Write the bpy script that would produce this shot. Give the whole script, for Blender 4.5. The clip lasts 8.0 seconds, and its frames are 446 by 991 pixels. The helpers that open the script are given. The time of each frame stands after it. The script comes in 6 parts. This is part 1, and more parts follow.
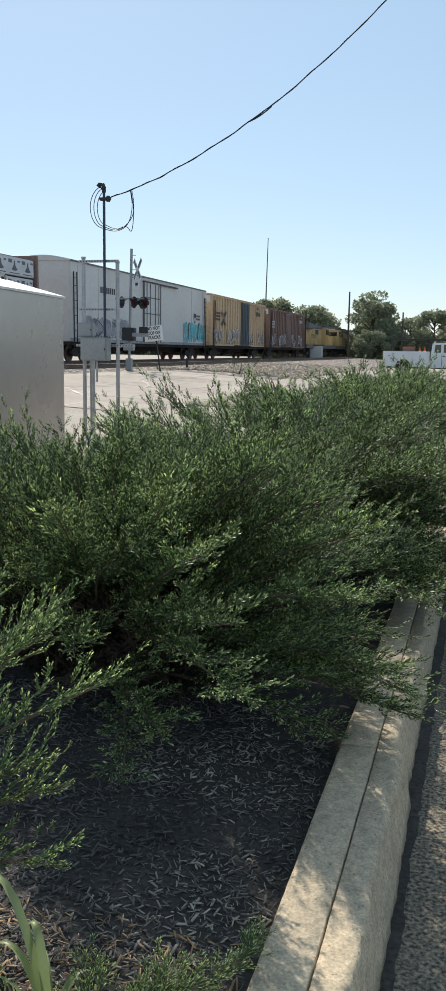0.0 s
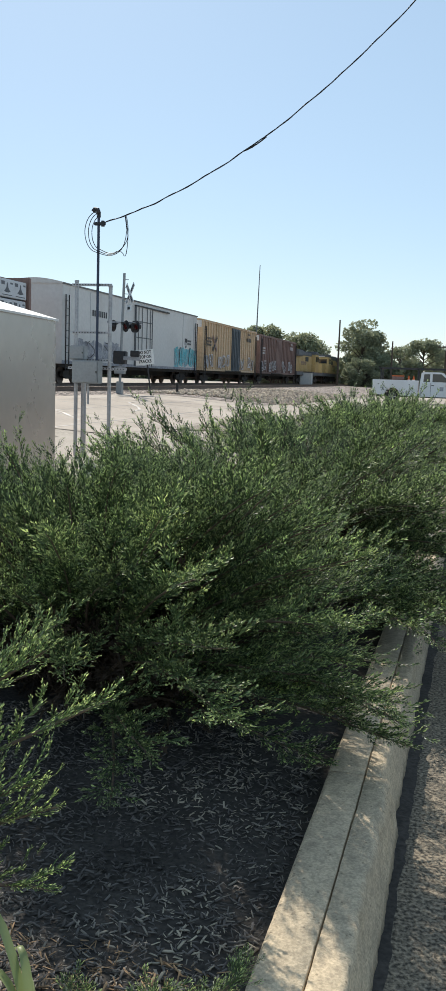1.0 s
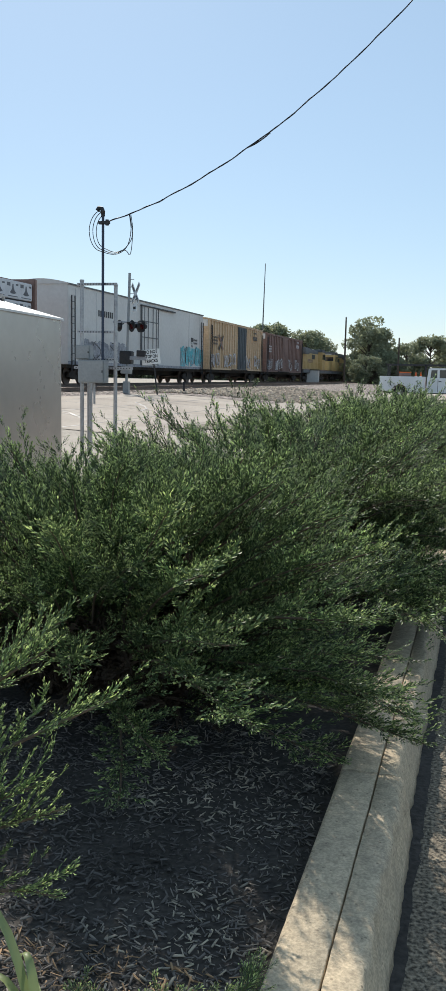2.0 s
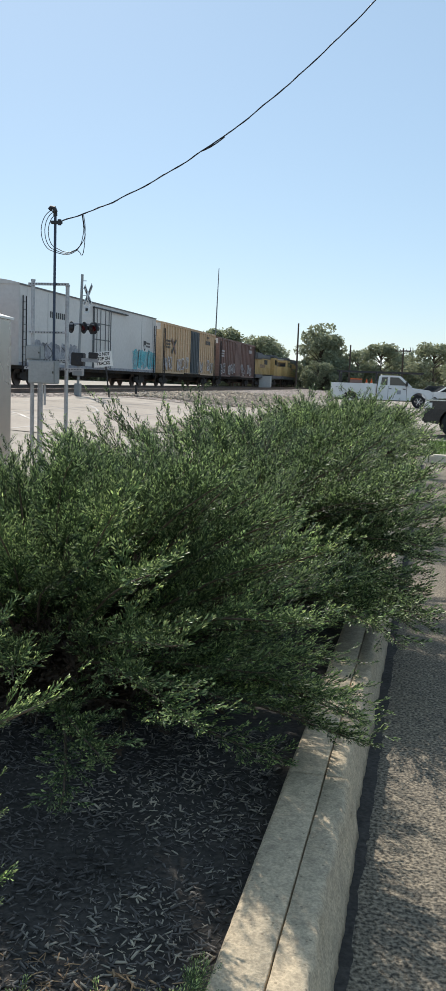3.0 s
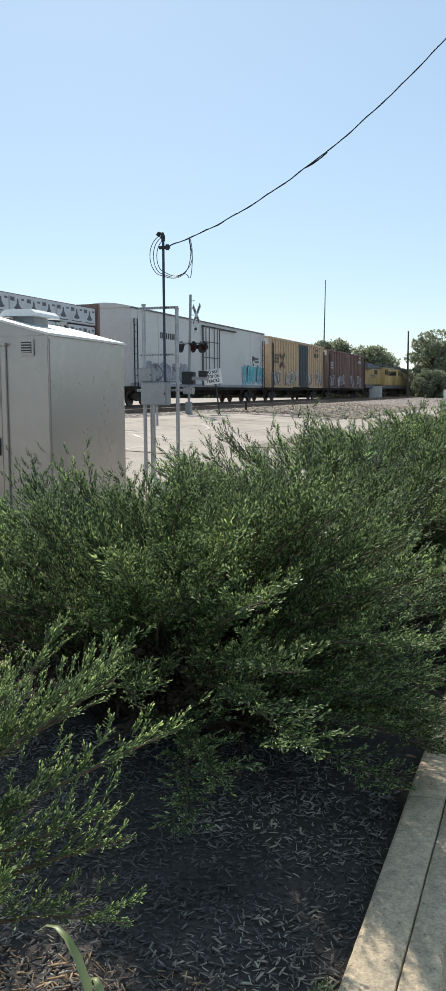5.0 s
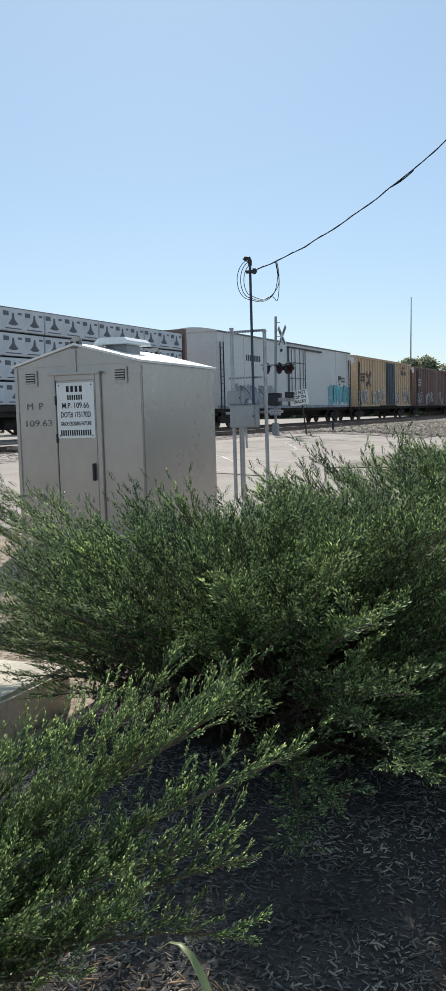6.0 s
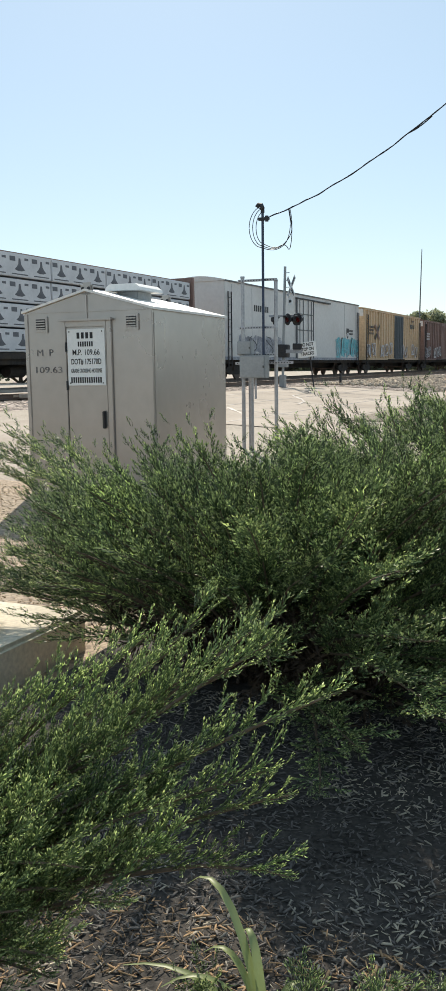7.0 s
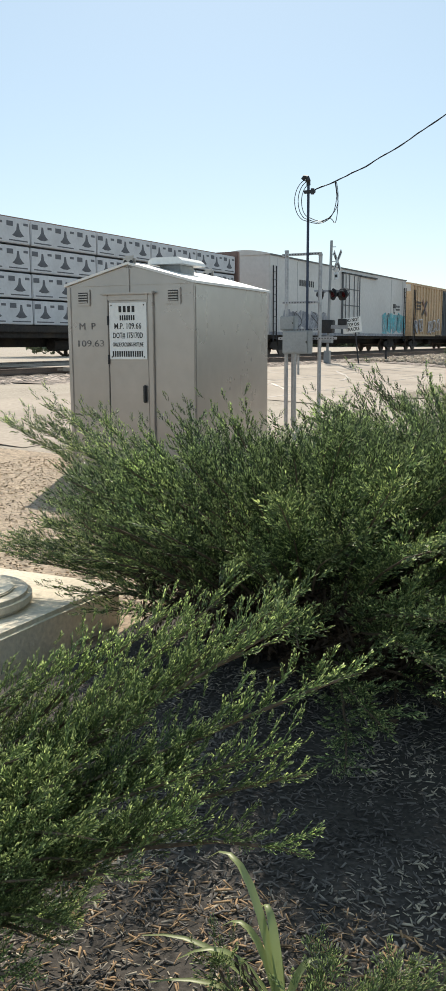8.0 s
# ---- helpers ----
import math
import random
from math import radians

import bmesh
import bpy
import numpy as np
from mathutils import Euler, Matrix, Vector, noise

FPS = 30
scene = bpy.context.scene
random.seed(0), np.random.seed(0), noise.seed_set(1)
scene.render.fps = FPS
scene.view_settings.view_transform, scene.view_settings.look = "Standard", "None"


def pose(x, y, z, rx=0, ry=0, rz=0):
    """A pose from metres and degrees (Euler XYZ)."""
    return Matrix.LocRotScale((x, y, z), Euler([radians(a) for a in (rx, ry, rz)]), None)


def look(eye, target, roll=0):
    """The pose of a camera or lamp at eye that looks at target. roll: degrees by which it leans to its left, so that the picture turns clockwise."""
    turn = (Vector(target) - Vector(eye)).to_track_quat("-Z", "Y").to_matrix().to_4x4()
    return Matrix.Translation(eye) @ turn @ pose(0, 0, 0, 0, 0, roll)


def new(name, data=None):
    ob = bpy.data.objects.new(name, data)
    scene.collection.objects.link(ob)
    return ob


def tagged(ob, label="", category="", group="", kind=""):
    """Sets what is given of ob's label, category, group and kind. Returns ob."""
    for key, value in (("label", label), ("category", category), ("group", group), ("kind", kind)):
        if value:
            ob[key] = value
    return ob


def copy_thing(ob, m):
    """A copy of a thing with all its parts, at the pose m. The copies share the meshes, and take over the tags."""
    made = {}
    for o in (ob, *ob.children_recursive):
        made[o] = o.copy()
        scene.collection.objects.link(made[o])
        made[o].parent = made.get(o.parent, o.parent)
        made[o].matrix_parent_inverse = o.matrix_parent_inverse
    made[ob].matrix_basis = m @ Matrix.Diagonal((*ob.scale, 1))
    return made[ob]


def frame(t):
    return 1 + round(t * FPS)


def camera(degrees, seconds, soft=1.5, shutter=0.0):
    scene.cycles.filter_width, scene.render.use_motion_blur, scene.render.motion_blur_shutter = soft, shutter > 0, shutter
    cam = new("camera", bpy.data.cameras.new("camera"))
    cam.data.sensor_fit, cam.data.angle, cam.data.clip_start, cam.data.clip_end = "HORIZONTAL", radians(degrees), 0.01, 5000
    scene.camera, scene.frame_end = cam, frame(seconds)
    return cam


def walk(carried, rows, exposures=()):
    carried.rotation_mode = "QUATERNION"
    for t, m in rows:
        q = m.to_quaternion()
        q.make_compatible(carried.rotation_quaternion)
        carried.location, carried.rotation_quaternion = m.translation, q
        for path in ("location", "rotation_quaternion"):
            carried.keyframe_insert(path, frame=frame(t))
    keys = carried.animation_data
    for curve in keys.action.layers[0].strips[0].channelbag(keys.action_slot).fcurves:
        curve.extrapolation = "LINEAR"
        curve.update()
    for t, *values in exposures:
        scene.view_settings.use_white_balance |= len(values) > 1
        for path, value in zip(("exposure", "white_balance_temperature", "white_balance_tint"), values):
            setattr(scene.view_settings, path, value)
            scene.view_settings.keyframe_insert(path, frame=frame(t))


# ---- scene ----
cam = camera(28.0, 8.0, soft=0.5)
PATH = [
    (0, (0.738, 2.691, 1.411), (0.25, 4.604, 1.091), 0.8),
    (0.5, (0.738, 2.655, 1.425), (0.253, 4.572, 1.124), 1.0),
    (1, (0.727, 2.674, 1.413), (0.262, 4.601, 1.148), 1.9),
    (1.2, (0.742, 2.65, 1.425), (0.258, 4.574, 1.173), 1.2),
    (2.3, (0.71, 2.747, 1.38), (0.23, 4.669, 1.109), 1.2),
    (2.5, (0.708, 2.751, 1.377), (0.272, 4.685, 1.116), 2.0),
    (3, (0.722, 2.746, 1.376), (0.345, 4.693, 1.121), 2.1),
    (3.5, (0.738, 2.72, 1.399), (0.391, 4.675, 1.158), 1.9),
    (4, (0.745, 2.743, 1.396), (0.376, 4.694, 1.151), 2.3),
    (4.2, (0.755, 2.723, 1.406), (0.314, 4.656, 1.146), 1.6),
    (5.3, (0.729, 2.684, 1.427), (0.072, 4.564, 1.239), -0.9),
    (5.5, (0.727, 2.662, 1.433), (0.038, 4.534, 1.28), -1.5),
    (6, (0.698, 2.645, 1.436), (-0.105, 4.468, 1.257), -1.7),
    (6.5, (0.662, 2.633, 1.433), (-0.177, 4.432, 1.183), -1.3),
    (7, (0.632, 2.633, 1.413), (-0.176, 4.44, 1.128), -0.8),
    (7.5, (0.612, 2.656, 1.388), (-0.199, 4.451, 1.044), -1.1),
    (8, (0.656, 2.662, 1.412), (-0.234, 4.42, 1.074), -0.3),
]
# the clip's camera brightens and warms a little towards the end
EXPOSURES = ((0.0, 0.0, 6650, 10), (1.0, 0.04, 6700, 10), (2.5, -0.06, 6500, 10), (3.0, -0.02, 6550, 10), (4.0, 0.02, 6650, 10), (5.5, 0.04, 6600, 10), (6.0, -0.12, 6400, 10), (6.5, 0.03, 6650, 10), (7.0, 0.15, 7100, 10), (8.0, 0.14, 7200, 10))
walk(cam, [(t, look(eye, target, roll)) for t, eye, target, roll in PATH], EXPOSURES)

# ---- world, sun, exposure ----
SUN_AZ = math.atan2(-0.46, 0.89)      # measured from +y towards +x
SUN_EL = radians(38.5)
sky_world = bpy.data.worlds.new("world")
scene.world = sky_world
sky_world.use_nodes = True
_nt = sky_world.node_tree
_sky = _nt.nodes.new("ShaderNodeTexSky")
_sky.sky_type = "NISHITA"
_sky.sun_disc = False
_sky.sun_elevation = SUN_EL
_sky.sun_rotation = SUN_AZ
_sky.air_density, _sky.dust_density, _sky.ozone_density = 1.0, 0.22, 2.0
_bg = _nt.nodes["Background"]
_bg.inputs["Strength"].default_value = 0.12
_haze = _nt.nodes.new("ShaderNodeMixRGB")      # thin, even summer haze over the clear sky
_haze.inputs["Fac"].default_value = 0.5
_haze.inputs["Color2"].default_value = (4.35, 6.15, 7.8, 1)
_nt.links.new(_sky.outputs["Color"], _haze.inputs["Color1"])
_nt.links.new(_haze.outputs["Color"], _bg.inputs["Color"])
sun = new("sun", bpy.data.lights.new("sun", "SUN"))
sun.data.energy, sun.data.angle, sun.data.color = 5.0, radians(0.53), (1.0, 0.95, 0.86)
_d = Vector((math.sin(SUN_AZ) * math.cos(SUN_EL), math.cos(SUN_AZ) * math.cos(SUN_EL), math.sin(SUN_EL)))
sun.matrix_world = Matrix.Translation((0, 0, 30)) @ _d.to_track_quat("Z", "Y").to_matrix().to_4x4()
scene.view_settings.exposure = 0.0

# ---- materials ----
def nodes_of(name):
    m = bpy.data.materials.new(name)
    m.use_nodes = True
    nt = m.node_tree
    return m, nt, nt.nodes["Principled BSDF"]


def mat(name, color, rough=0.7, metal=0.0, fine=40.0, large=1.5, vary=0.18, stain=0.2, bump=0.15, tint=None, coat=0.0, rand=0.0):
    """A worn surface: fine grain and large stains in colour, roughness and relief."""
    m, nt, bsdf = nodes_of(name)
    N, L = nt.nodes, nt.links
    tc = N.new("ShaderNodeTexCoord")
    n1 = N.new("ShaderNodeTexNoise"); n1.inputs["Scale"].default_value = fine; n1.inputs["Detail"].default_value = 5
    n2 = N.new("ShaderNodeTexNoise"); n2.inputs["Scale"].default_value = large; n2.inputs["Detail"].default_value = 6
    L.new(tc.outputs["Object"], n1.inputs["Vector"]); L.new(tc.outputs["Object"], n2.inputs["Vector"])
    r1 = N.new("ShaderNodeValToRGB"); r2 = N.new("ShaderNodeValToRGB")
    c = Vector(color)
    lo, hi = c * (1 - vary), c * (1 + vary)
    r1.color_ramp.elements[0].position, r1.color_ramp.elements[1].position = 0.3, 0.7
    r1.color_ramp.elements[0].color, r1.color_ramp.elements[1].color = (*lo, 1), (*hi, 1)
    t = Vector(tint) if tint else c * 0.55
    r2.color_ramp.elements[0].position, r2.color_ramp.elements[1].position = 0.45, 0.75
    r2.color_ramp.elements[0].color, r2.color_ramp.elements[1].color = (0, 0, 0, 1), (stain * 2, stain * 2, stain * 2, 1)
    mx = N.new("ShaderNodeMixRGB"); mx.inputs["Color2"].default_value = (*t, 1)
    L.new(n1.outputs["Fac"], r1.inputs["Fac"]); L.new(n2.outputs["Fac"], r2.inputs["Fac"])
    L.new(r2.outputs["Color"], mx.inputs["Fac"]); L.new(r1.outputs["Color"], mx.inputs["Color1"])
    out = mx.outputs["Color"]
    if rand:
        oi = N.new("ShaderNodeObjectInfo"); hs = N.new("ShaderNodeHueSaturation"); mr = N.new("ShaderNodeMapRange")
        mr.inputs["To Min"].default_value, mr.inputs["To Max"].default_value = 1 - rand, 1 + rand
        L.new(oi.outputs["Random"], mr.inputs["Value"]); L.new(mr.outputs["Result"], hs.inputs["Value"]); L.new(out, hs.inputs["Color"])
        out = hs.outputs["Color"]
    L.new(out, bsdf.inputs["Base Color"])
    mr = N.new("ShaderNodeMapRange"); mr.inputs["To Min"].default_value, mr.inputs["To Max"].default_value = max(0.05, rough - 0.1), min(1, rough + 0.1)
    L.new(n2.outputs["Fac"], mr.inputs["Value"]); L.new(mr.outputs["Result"], bsdf.inputs["Roughness"])
    bsdf.inputs["Metallic"].default_value = metal
    bsdf.inputs["Coat Weight"].default_value = coat
    if bump:
        b = N.new("ShaderNodeBump"); b.inputs["Strength"].default_value = bump; b.inputs["Distance"].default_value = 0.4 / fine
        L.new(n1.outputs["Fac"], b.inputs["Height"]); L.new(b.outputs["Normal"], bsdf.inputs["Normal"])
    return m


def stony(name, color, cell, vary=0.5, bump=1.0, patch=None, rough=0.9, amount=0.5, dist=0.3):
    """Loose stones: cells with their own shade, dark gaps between by relief, and patches of dust."""
    m, nt, bsdf = nodes_of(name)
    N, L = nt.nodes, nt.links
    tc = N.new("ShaderNodeTexCoord")
    v = N.new("ShaderNodeTexVoronoi"); v.inputs["Scale"].default_value = 1 / cell
    d = N.new("ShaderNodeTexVoronoi"); d.inputs["Scale"].default_value = 1 / cell; d.feature = "DISTANCE_TO_EDGE"
    n = N.new("ShaderNodeTexNoise"); n.inputs["Scale"].default_value = 0.6; n.inputs["Detail"].default_value = 8
    for k in (v, d, n):
        L.new(tc.outputs["Object"], k.inputs["Vector"])
    sep = N.new("ShaderNodeSeparateColor"); L.new(v.outputs["Color"], sep.inputs["Color"])
    r = N.new("ShaderNodeValToRGB"); c = Vector(color)
    r.color_ramp.elements[0].color, r.color_ramp.elements[1].color = (*(c * (1 - vary)), 1), (*(c * (1 + vary)), 1)
    L.new(sep.outputs["Red"], r.inputs["Fac"])
    mx = N.new("ShaderNodeMixRGB"); mx.inputs["Color2"].default_value = (*(patch or c * 1.2), 1)
    r2 = N.new("ShaderNodeValToRGB"); r2.color_ramp.elements[0].position, r2.color_ramp.elements[1].position = 0.4, 0.7
    r2.color_ramp.elements[1].color = (amount, amount, amount, 1)
    L.new(n.outputs["Fac"], r2.inputs["Fac"]); L.new(r2.outputs["Color"], mx.inputs["Fac"]); L.new(r.outputs["Color"], mx.inputs["Color1"])
    L.new(mx.outputs["Color"], bsdf.inputs["Base Color"])
    bsdf.inputs["Roughness"].default_value = rough
    b = N.new("ShaderNodeBump"); b.inputs["Strength"].default_value = bump; b.inputs["Distance"].default_value = cell * dist
    ad = N.new("ShaderNodeMath"); ad.operation = "ADD"
    L.new(d.outputs["Distance"], ad.inputs[0]); L.new(sep.outputs["Green"], ad.inputs[1])
    L.new(ad.outputs["Value"], b.inputs["Height"]); L.new(b.outputs["Normal"], bsdf.inputs["Normal"])
    return m


def foliage(name, color, spread=0.45, clear=0.25, rough=0.6, yellow=0.15, tips=1.0):
    """Leaves: each island has its own shade; a part of the light passes through."""
    m, nt, bsdf = nodes_of(name)
    N, L = nt.nodes, nt.links
    g = N.new("ShaderNodeNewGeometry"); r = N.new("ShaderNodeValToRGB"); c = Vector(color)
    e = r.color_ramp.elements
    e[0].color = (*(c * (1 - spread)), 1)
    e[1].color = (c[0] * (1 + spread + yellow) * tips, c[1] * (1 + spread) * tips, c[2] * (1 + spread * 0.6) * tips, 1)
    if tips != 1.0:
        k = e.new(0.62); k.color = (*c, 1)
    tc = N.new("ShaderNodeTexCoord"); n = N.new("ShaderNodeTexNoise"); n.inputs["Scale"].default_value = 3.0
    L.new(tc.outputs["Object"], n.inputs["Vector"])
    av = N.new("ShaderNodeMath"); av.operation = "MULTIPLY_ADD"; av.inputs[1].default_value = 0.6
    sub = N.new("ShaderNodeMath"); sub.operation = "MULTIPLY_ADD"; sub.inputs[1].default_value = 1.2; sub.inputs[2].default_value = -0.4
    L.new(n.outputs["Fac"], sub.inputs[0]); L.new(g.outputs["Random Per Island"], av.inputs[0]); L.new(sub.outputs["Value"], av.inputs[2])
    L.new(av.outputs["Value"], r.inputs["Fac"]); L.new(r.outputs["Color"], bsdf.inputs["Base Color"])
    bsdf.inputs["Roughness"].default_value = rough
    bsdf.inputs["Specular IOR Level"].default_value = 0.5
    tr = N.new("ShaderNodeBsdfTranslucent"); L.new(r.outputs["Color"], tr.inputs["Color"])
    ms = N.new("ShaderNodeMixShader"); ms.inputs["Fac"].default_value = clear
    L.new(bsdf.outputs["BSDF"], ms.inputs[1]); L.new(tr.outputs["BSDF"], ms.inputs[2])
    L.new(ms.outputs["Shader"], N["Material Output"].inputs["Surface"])
    return m


def grit(name, color, scale, vary, bump, rough=0.92):
    """Worn, gritty mineral surface: fine aggregate of several sizes, dark pits and broad stains."""
    m, nt, bsdf = nodes_of(name)
    N, L = nt.nodes, nt.links
    c = Vector(color)
    tc = N.new("ShaderNodeTexCoord")
    def tex(s, d):
        n = N.new("ShaderNodeTexNoise"); n.inputs["Scale"].default_value = s; n.inputs["Detail"].default_value = d
        L.new(tc.outputs["Object"], n.inputs["Vector"]); return n
    def ramp(src, lo, hi, a, b):
        r = N.new("ShaderNodeValToRGB"); e = r.color_ramp.elements
        e[0].position, e[1].position, e[0].color, e[1].color = lo, hi, (*a, 1), (*b, 1)
        L.new(src, r.inputs["Fac"]); return r.outputs["Color"]
    fine, mid, wide = tex(scale, 3), tex(scale * 0.22, 4), tex(1.3, 7)
    grain = ramp(fine.outputs["Fac"], 0.36, 0.66, c * (1 - vary), c * (1 + vary))
    blot = ramp(mid.outputs["Fac"], 0.35, 0.65, (0.82, 0.82, 0.82), (1.12, 1.11, 1.09))
    soil = ramp(wide.outputs["Fac"], 0.35, 0.68, (0.80, 0.80, 0.81), (1.1, 1.09, 1.06))
    out = grain
    for s in (blot, soil):
        mx = N.new("ShaderNodeMixRGB"); mx.blend_type = "MULTIPLY"; mx.inputs["Fac"].default_value = 1.0
        L.new(out, mx.inputs["Color1"]); L.new(s, mx.inputs["Color2"]); out = mx.outputs["Color"]
    v = N.new("ShaderNodeTexVoronoi"); v.inputs["Scale"].default_value = scale * 0.28
    L.new(tc.outputs["Object"], v.inputs["Vector"])
    pit = ramp(v.outputs["Distance"], 0.10, 0.17, (0.45, 0.44, 0.42), (1, 1, 1))
    mx = N.new("ShaderNodeMixRGB"); mx.blend_type = "MULTIPLY"; mx.inputs["Fac"].default_value = 0.8
    L.new(out, mx.inputs["Color1"]); L.new(pit, mx.inputs["Color2"])
    L.new(mx.outputs["Color"], bsdf.inputs["Base Color"])
    bsdf.inputs["Roughness"].default_value = rough
    b = N.new("ShaderNodeBump"); b.inputs["Strength"].default_value = bump; b.inputs["Distance"].default_value = 0.9 / scale
    L.new(fine.outputs["Fac"], b.inputs["Height"]); L.new(b.outputs["Normal"], bsdf.inputs["Normal"])
    return m


def glass(name, tint=(0.02, 0.025, 0.03)):
    m, nt, bsdf = nodes_of(name)
    bsdf.inputs["Base Color"].default_value = (*tint, 1)
    bsdf.inputs["Roughness"].default_value = 0.05
    bsdf.inputs["Specular IOR Level"].default_value = 0.8
    return m


M_DIRT = stony("dusty_ground", (0.33, 0.28, 0.225), 0.035, 0.25, 0.35, (0.40, 0.34, 0.28), amount=0.9)
M_GRAVEL = stony("tan_gravel", (0.35, 0.265, 0.185), 0.03, 0.5, 0.9, (0.30, 0.24, 0.18))
M_BALLAST = stony("ballast", (0.31, 0.25, 0.215), 0.20, 0.9, 1.0, (0.36, 0.30, 0.25), dist=1.2, amount=0.2)
M_STREET = mat("street_concrete", (0.385, 0.32, 0.26), 0.9, 0, 12, 0.35, 0.12, 0.45, 0.25, tint=(0.27, 0.22, 0.175))
M_KERB = grit("kerb_concrete", (0.50, 0.405, 0.285), 150.0, 0.20, 0.3)
M_PAD = mat("pale_concrete", (0.72, 0.64, 0.51), 0.9, 0, 45, 2.5, 0.14, 0.25, 0.35)
M_ASPHALT = grit("worn_asphalt", (0.215, 0.178, 0.13), 85.0, 0.75, 0.8)
M_SOIL = mat("mulch_soil", (0.050, 0.043, 0.037), 0.95, 0, 60, 4, 0.5, 0.3, 0.6)
M_GRASS = foliage("lawn_grass", (0.10, 0.17, 0.04), 0.4, 0.3)
M_BLADE = foliage("broad_grass", (0.30, 0.38, 0.17), 0.25, 0.35, 0.45)
# tips grow paler; leaf colour is darkened further to deepen the bush's shading
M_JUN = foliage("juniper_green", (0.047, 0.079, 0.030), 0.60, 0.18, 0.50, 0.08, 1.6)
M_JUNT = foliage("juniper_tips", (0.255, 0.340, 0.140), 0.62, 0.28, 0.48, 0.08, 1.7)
# outer sprays: green raised in colour to stand for sunlight on them
M_JUNN = foliage("juniper_sunlit_sprays", (0.072, 0.120, 0.046), 0.60, 0.24, 0.42, 0.10, 1.6)
M_JUNNT = foliage("juniper_sunlit_tips", (0.315, 0.395, 0.160), 0.55, 0.34, 0.46, 0.10, 1.7)
M_JUNY = foliage("juniper_new_growth", (0.085, 0.138, 0.048), 0.60, 0.26, 0.42, 0.10, 1.6)
M_JUNYT = foliage("juniper_new_tips", (0.36, 0.455, 0.185), 0.55, 0.40, 0.46, 0.10, 1.6)
M_TWIG = mat("juniper_bark", (0.14, 0.10, 0.07), 0.95, 0, 80, 6, 0.35, 0.3, 0.5)
# dry twigs, their brown darkened to stand for the bush's inner shade
M_DEAD = foliage("shaded_dry_needles", (0.05, 0.036, 0.025), 0.5, 0.1, 0.8)
# tree leaves pale and greyish: distance haze is mixed into their colour
M_LEAF = foliage("tree_leaves", (0.27, 0.31, 0.21), 0.4, 0.45)
M_LEAF2 = foliage("tree_leaves_dark", (0.21, 0.25, 0.165), 0.4, 0.42)
M_BARK = mat("tree_bark", (0.12, 0.095, 0.075), 0.95, 0, 18, 2, 0.35, 0.3, 0.6)
M_RUBBLE = foliage("ballast_rubble", (0.45, 0.37, 0.31), 0.45, 0.0, 0.95, 0.03)
M_HUT = mat("bungalow_paint", (0.43, 0.395, 0.37), 0.30, 0.65, 6, 0.9, 0.05, 0.14, 0.03, tint=(0.36, 0.30, 0.24))
M_ROOFW = mat("white_roof_paint", (0.78, 0.77, 0.74), 0.5, 0.0, 20, 2, 0.06, 0.15, 0.05)
M_GALV = mat("galvanised_steel", (0.40, 0.40, 0.415), 0.42, 0.85, 30, 5, 0.15, 0.2, 0.05)
M_GREYBOX = mat("grey_enclosure", (0.30, 0.315, 0.32), 0.5, 0.1, 30, 3, 0.08, 0.15, 0.04)
M_DARK = mat("dark_steel", (0.035, 0.037, 0.042), 0.55, 0.4, 20, 3, 0.3, 0.3, 0.1, tint=(0.08, 0.06, 0.045))
M_BLUEPOLE = mat("dark_blue_pipe", (0.035, 0.05, 0.085), 0.45, 0.3, 20, 3, 0.2, 0.2, 0.05)
M_CABLE = mat("black_cable", (0.012, 0.012, 0.014), 0.55, 0, 60, 5, 0.2, 0.1, 0.0)
M_WHITE = mat("white_sheeting", (0.80, 0.80, 0.78), 0.45, 0, 30, 4, 0.04, 0.08, 0.0)
M_BLACK = mat("black_paint", (0.015, 0.015, 0.016), 0.6, 0, 30, 4, 0.2, 0.1, 0.0)
M_STENCIL = mat("faded_stencil", (0.10, 0.095, 0.10), 0.7, 0, 30, 8, 0.3, 0.5, 0.0, tint=(0.30, 0.28, 0.26))
M_REEFER = mat("white_car_paint", (0.60, 0.59, 0.57), 0.5, 0.05, 5, 0.35, 0.06, 0.22, 0.05, tint=(0.42, 0.38, 0.34))
M_YELLOW = mat("faded_yellow_paint", (0.60, 0.435, 0.28), 0.6, 0.05, 6, 0.4, 0.12, 0.3, 0.05, tint=(0.40, 0.28, 0.15))
M_BROWN = mat("oxide_brown_paint", (0.24, 0.15, 0.125), 0.65, 0.05, 6, 0.4, 0.15, 0.3, 0.05, tint=(0.09, 0.05, 0.04))
M_DOORGREY = mat("dark_grey_door", (0.07, 0.085, 0.095), 0.6, 0.1, 6, 0.5, 0.15, 0.3, 0.05)
M_LOCO = mat("locomotive_yellow", (0.54, 0.37, 0.15), 0.5, 0.0, 6, 0.5, 0.10, 0.3, 0.03, tint=(0.36, 0.22, 0.07))
M_LOCOGREY = mat("locomotive_grey", (0.14, 0.145, 0.15), 0.6, 0.1, 8, 0.8, 0.15, 0.25, 0.03)
M_UNDER = mat("grimy_underframe", (0.035, 0.03, 0.027), 0.85, 0.2, 10, 1.5, 0.4, 0.4, 0.2, tint=(0.09, 0.065, 0.045))
M_RAIL = mat("rail_steel", (0.16, 0.12, 0.10), 0.45, 0.7, 30, 2, 0.2, 0.3, 0.05)
M_TIE = mat("weathered_tie", (0.09, 0.072, 0.058), 0.95, 0, 30, 2, 0.35, 0.3, 0.5, rand=0.3)
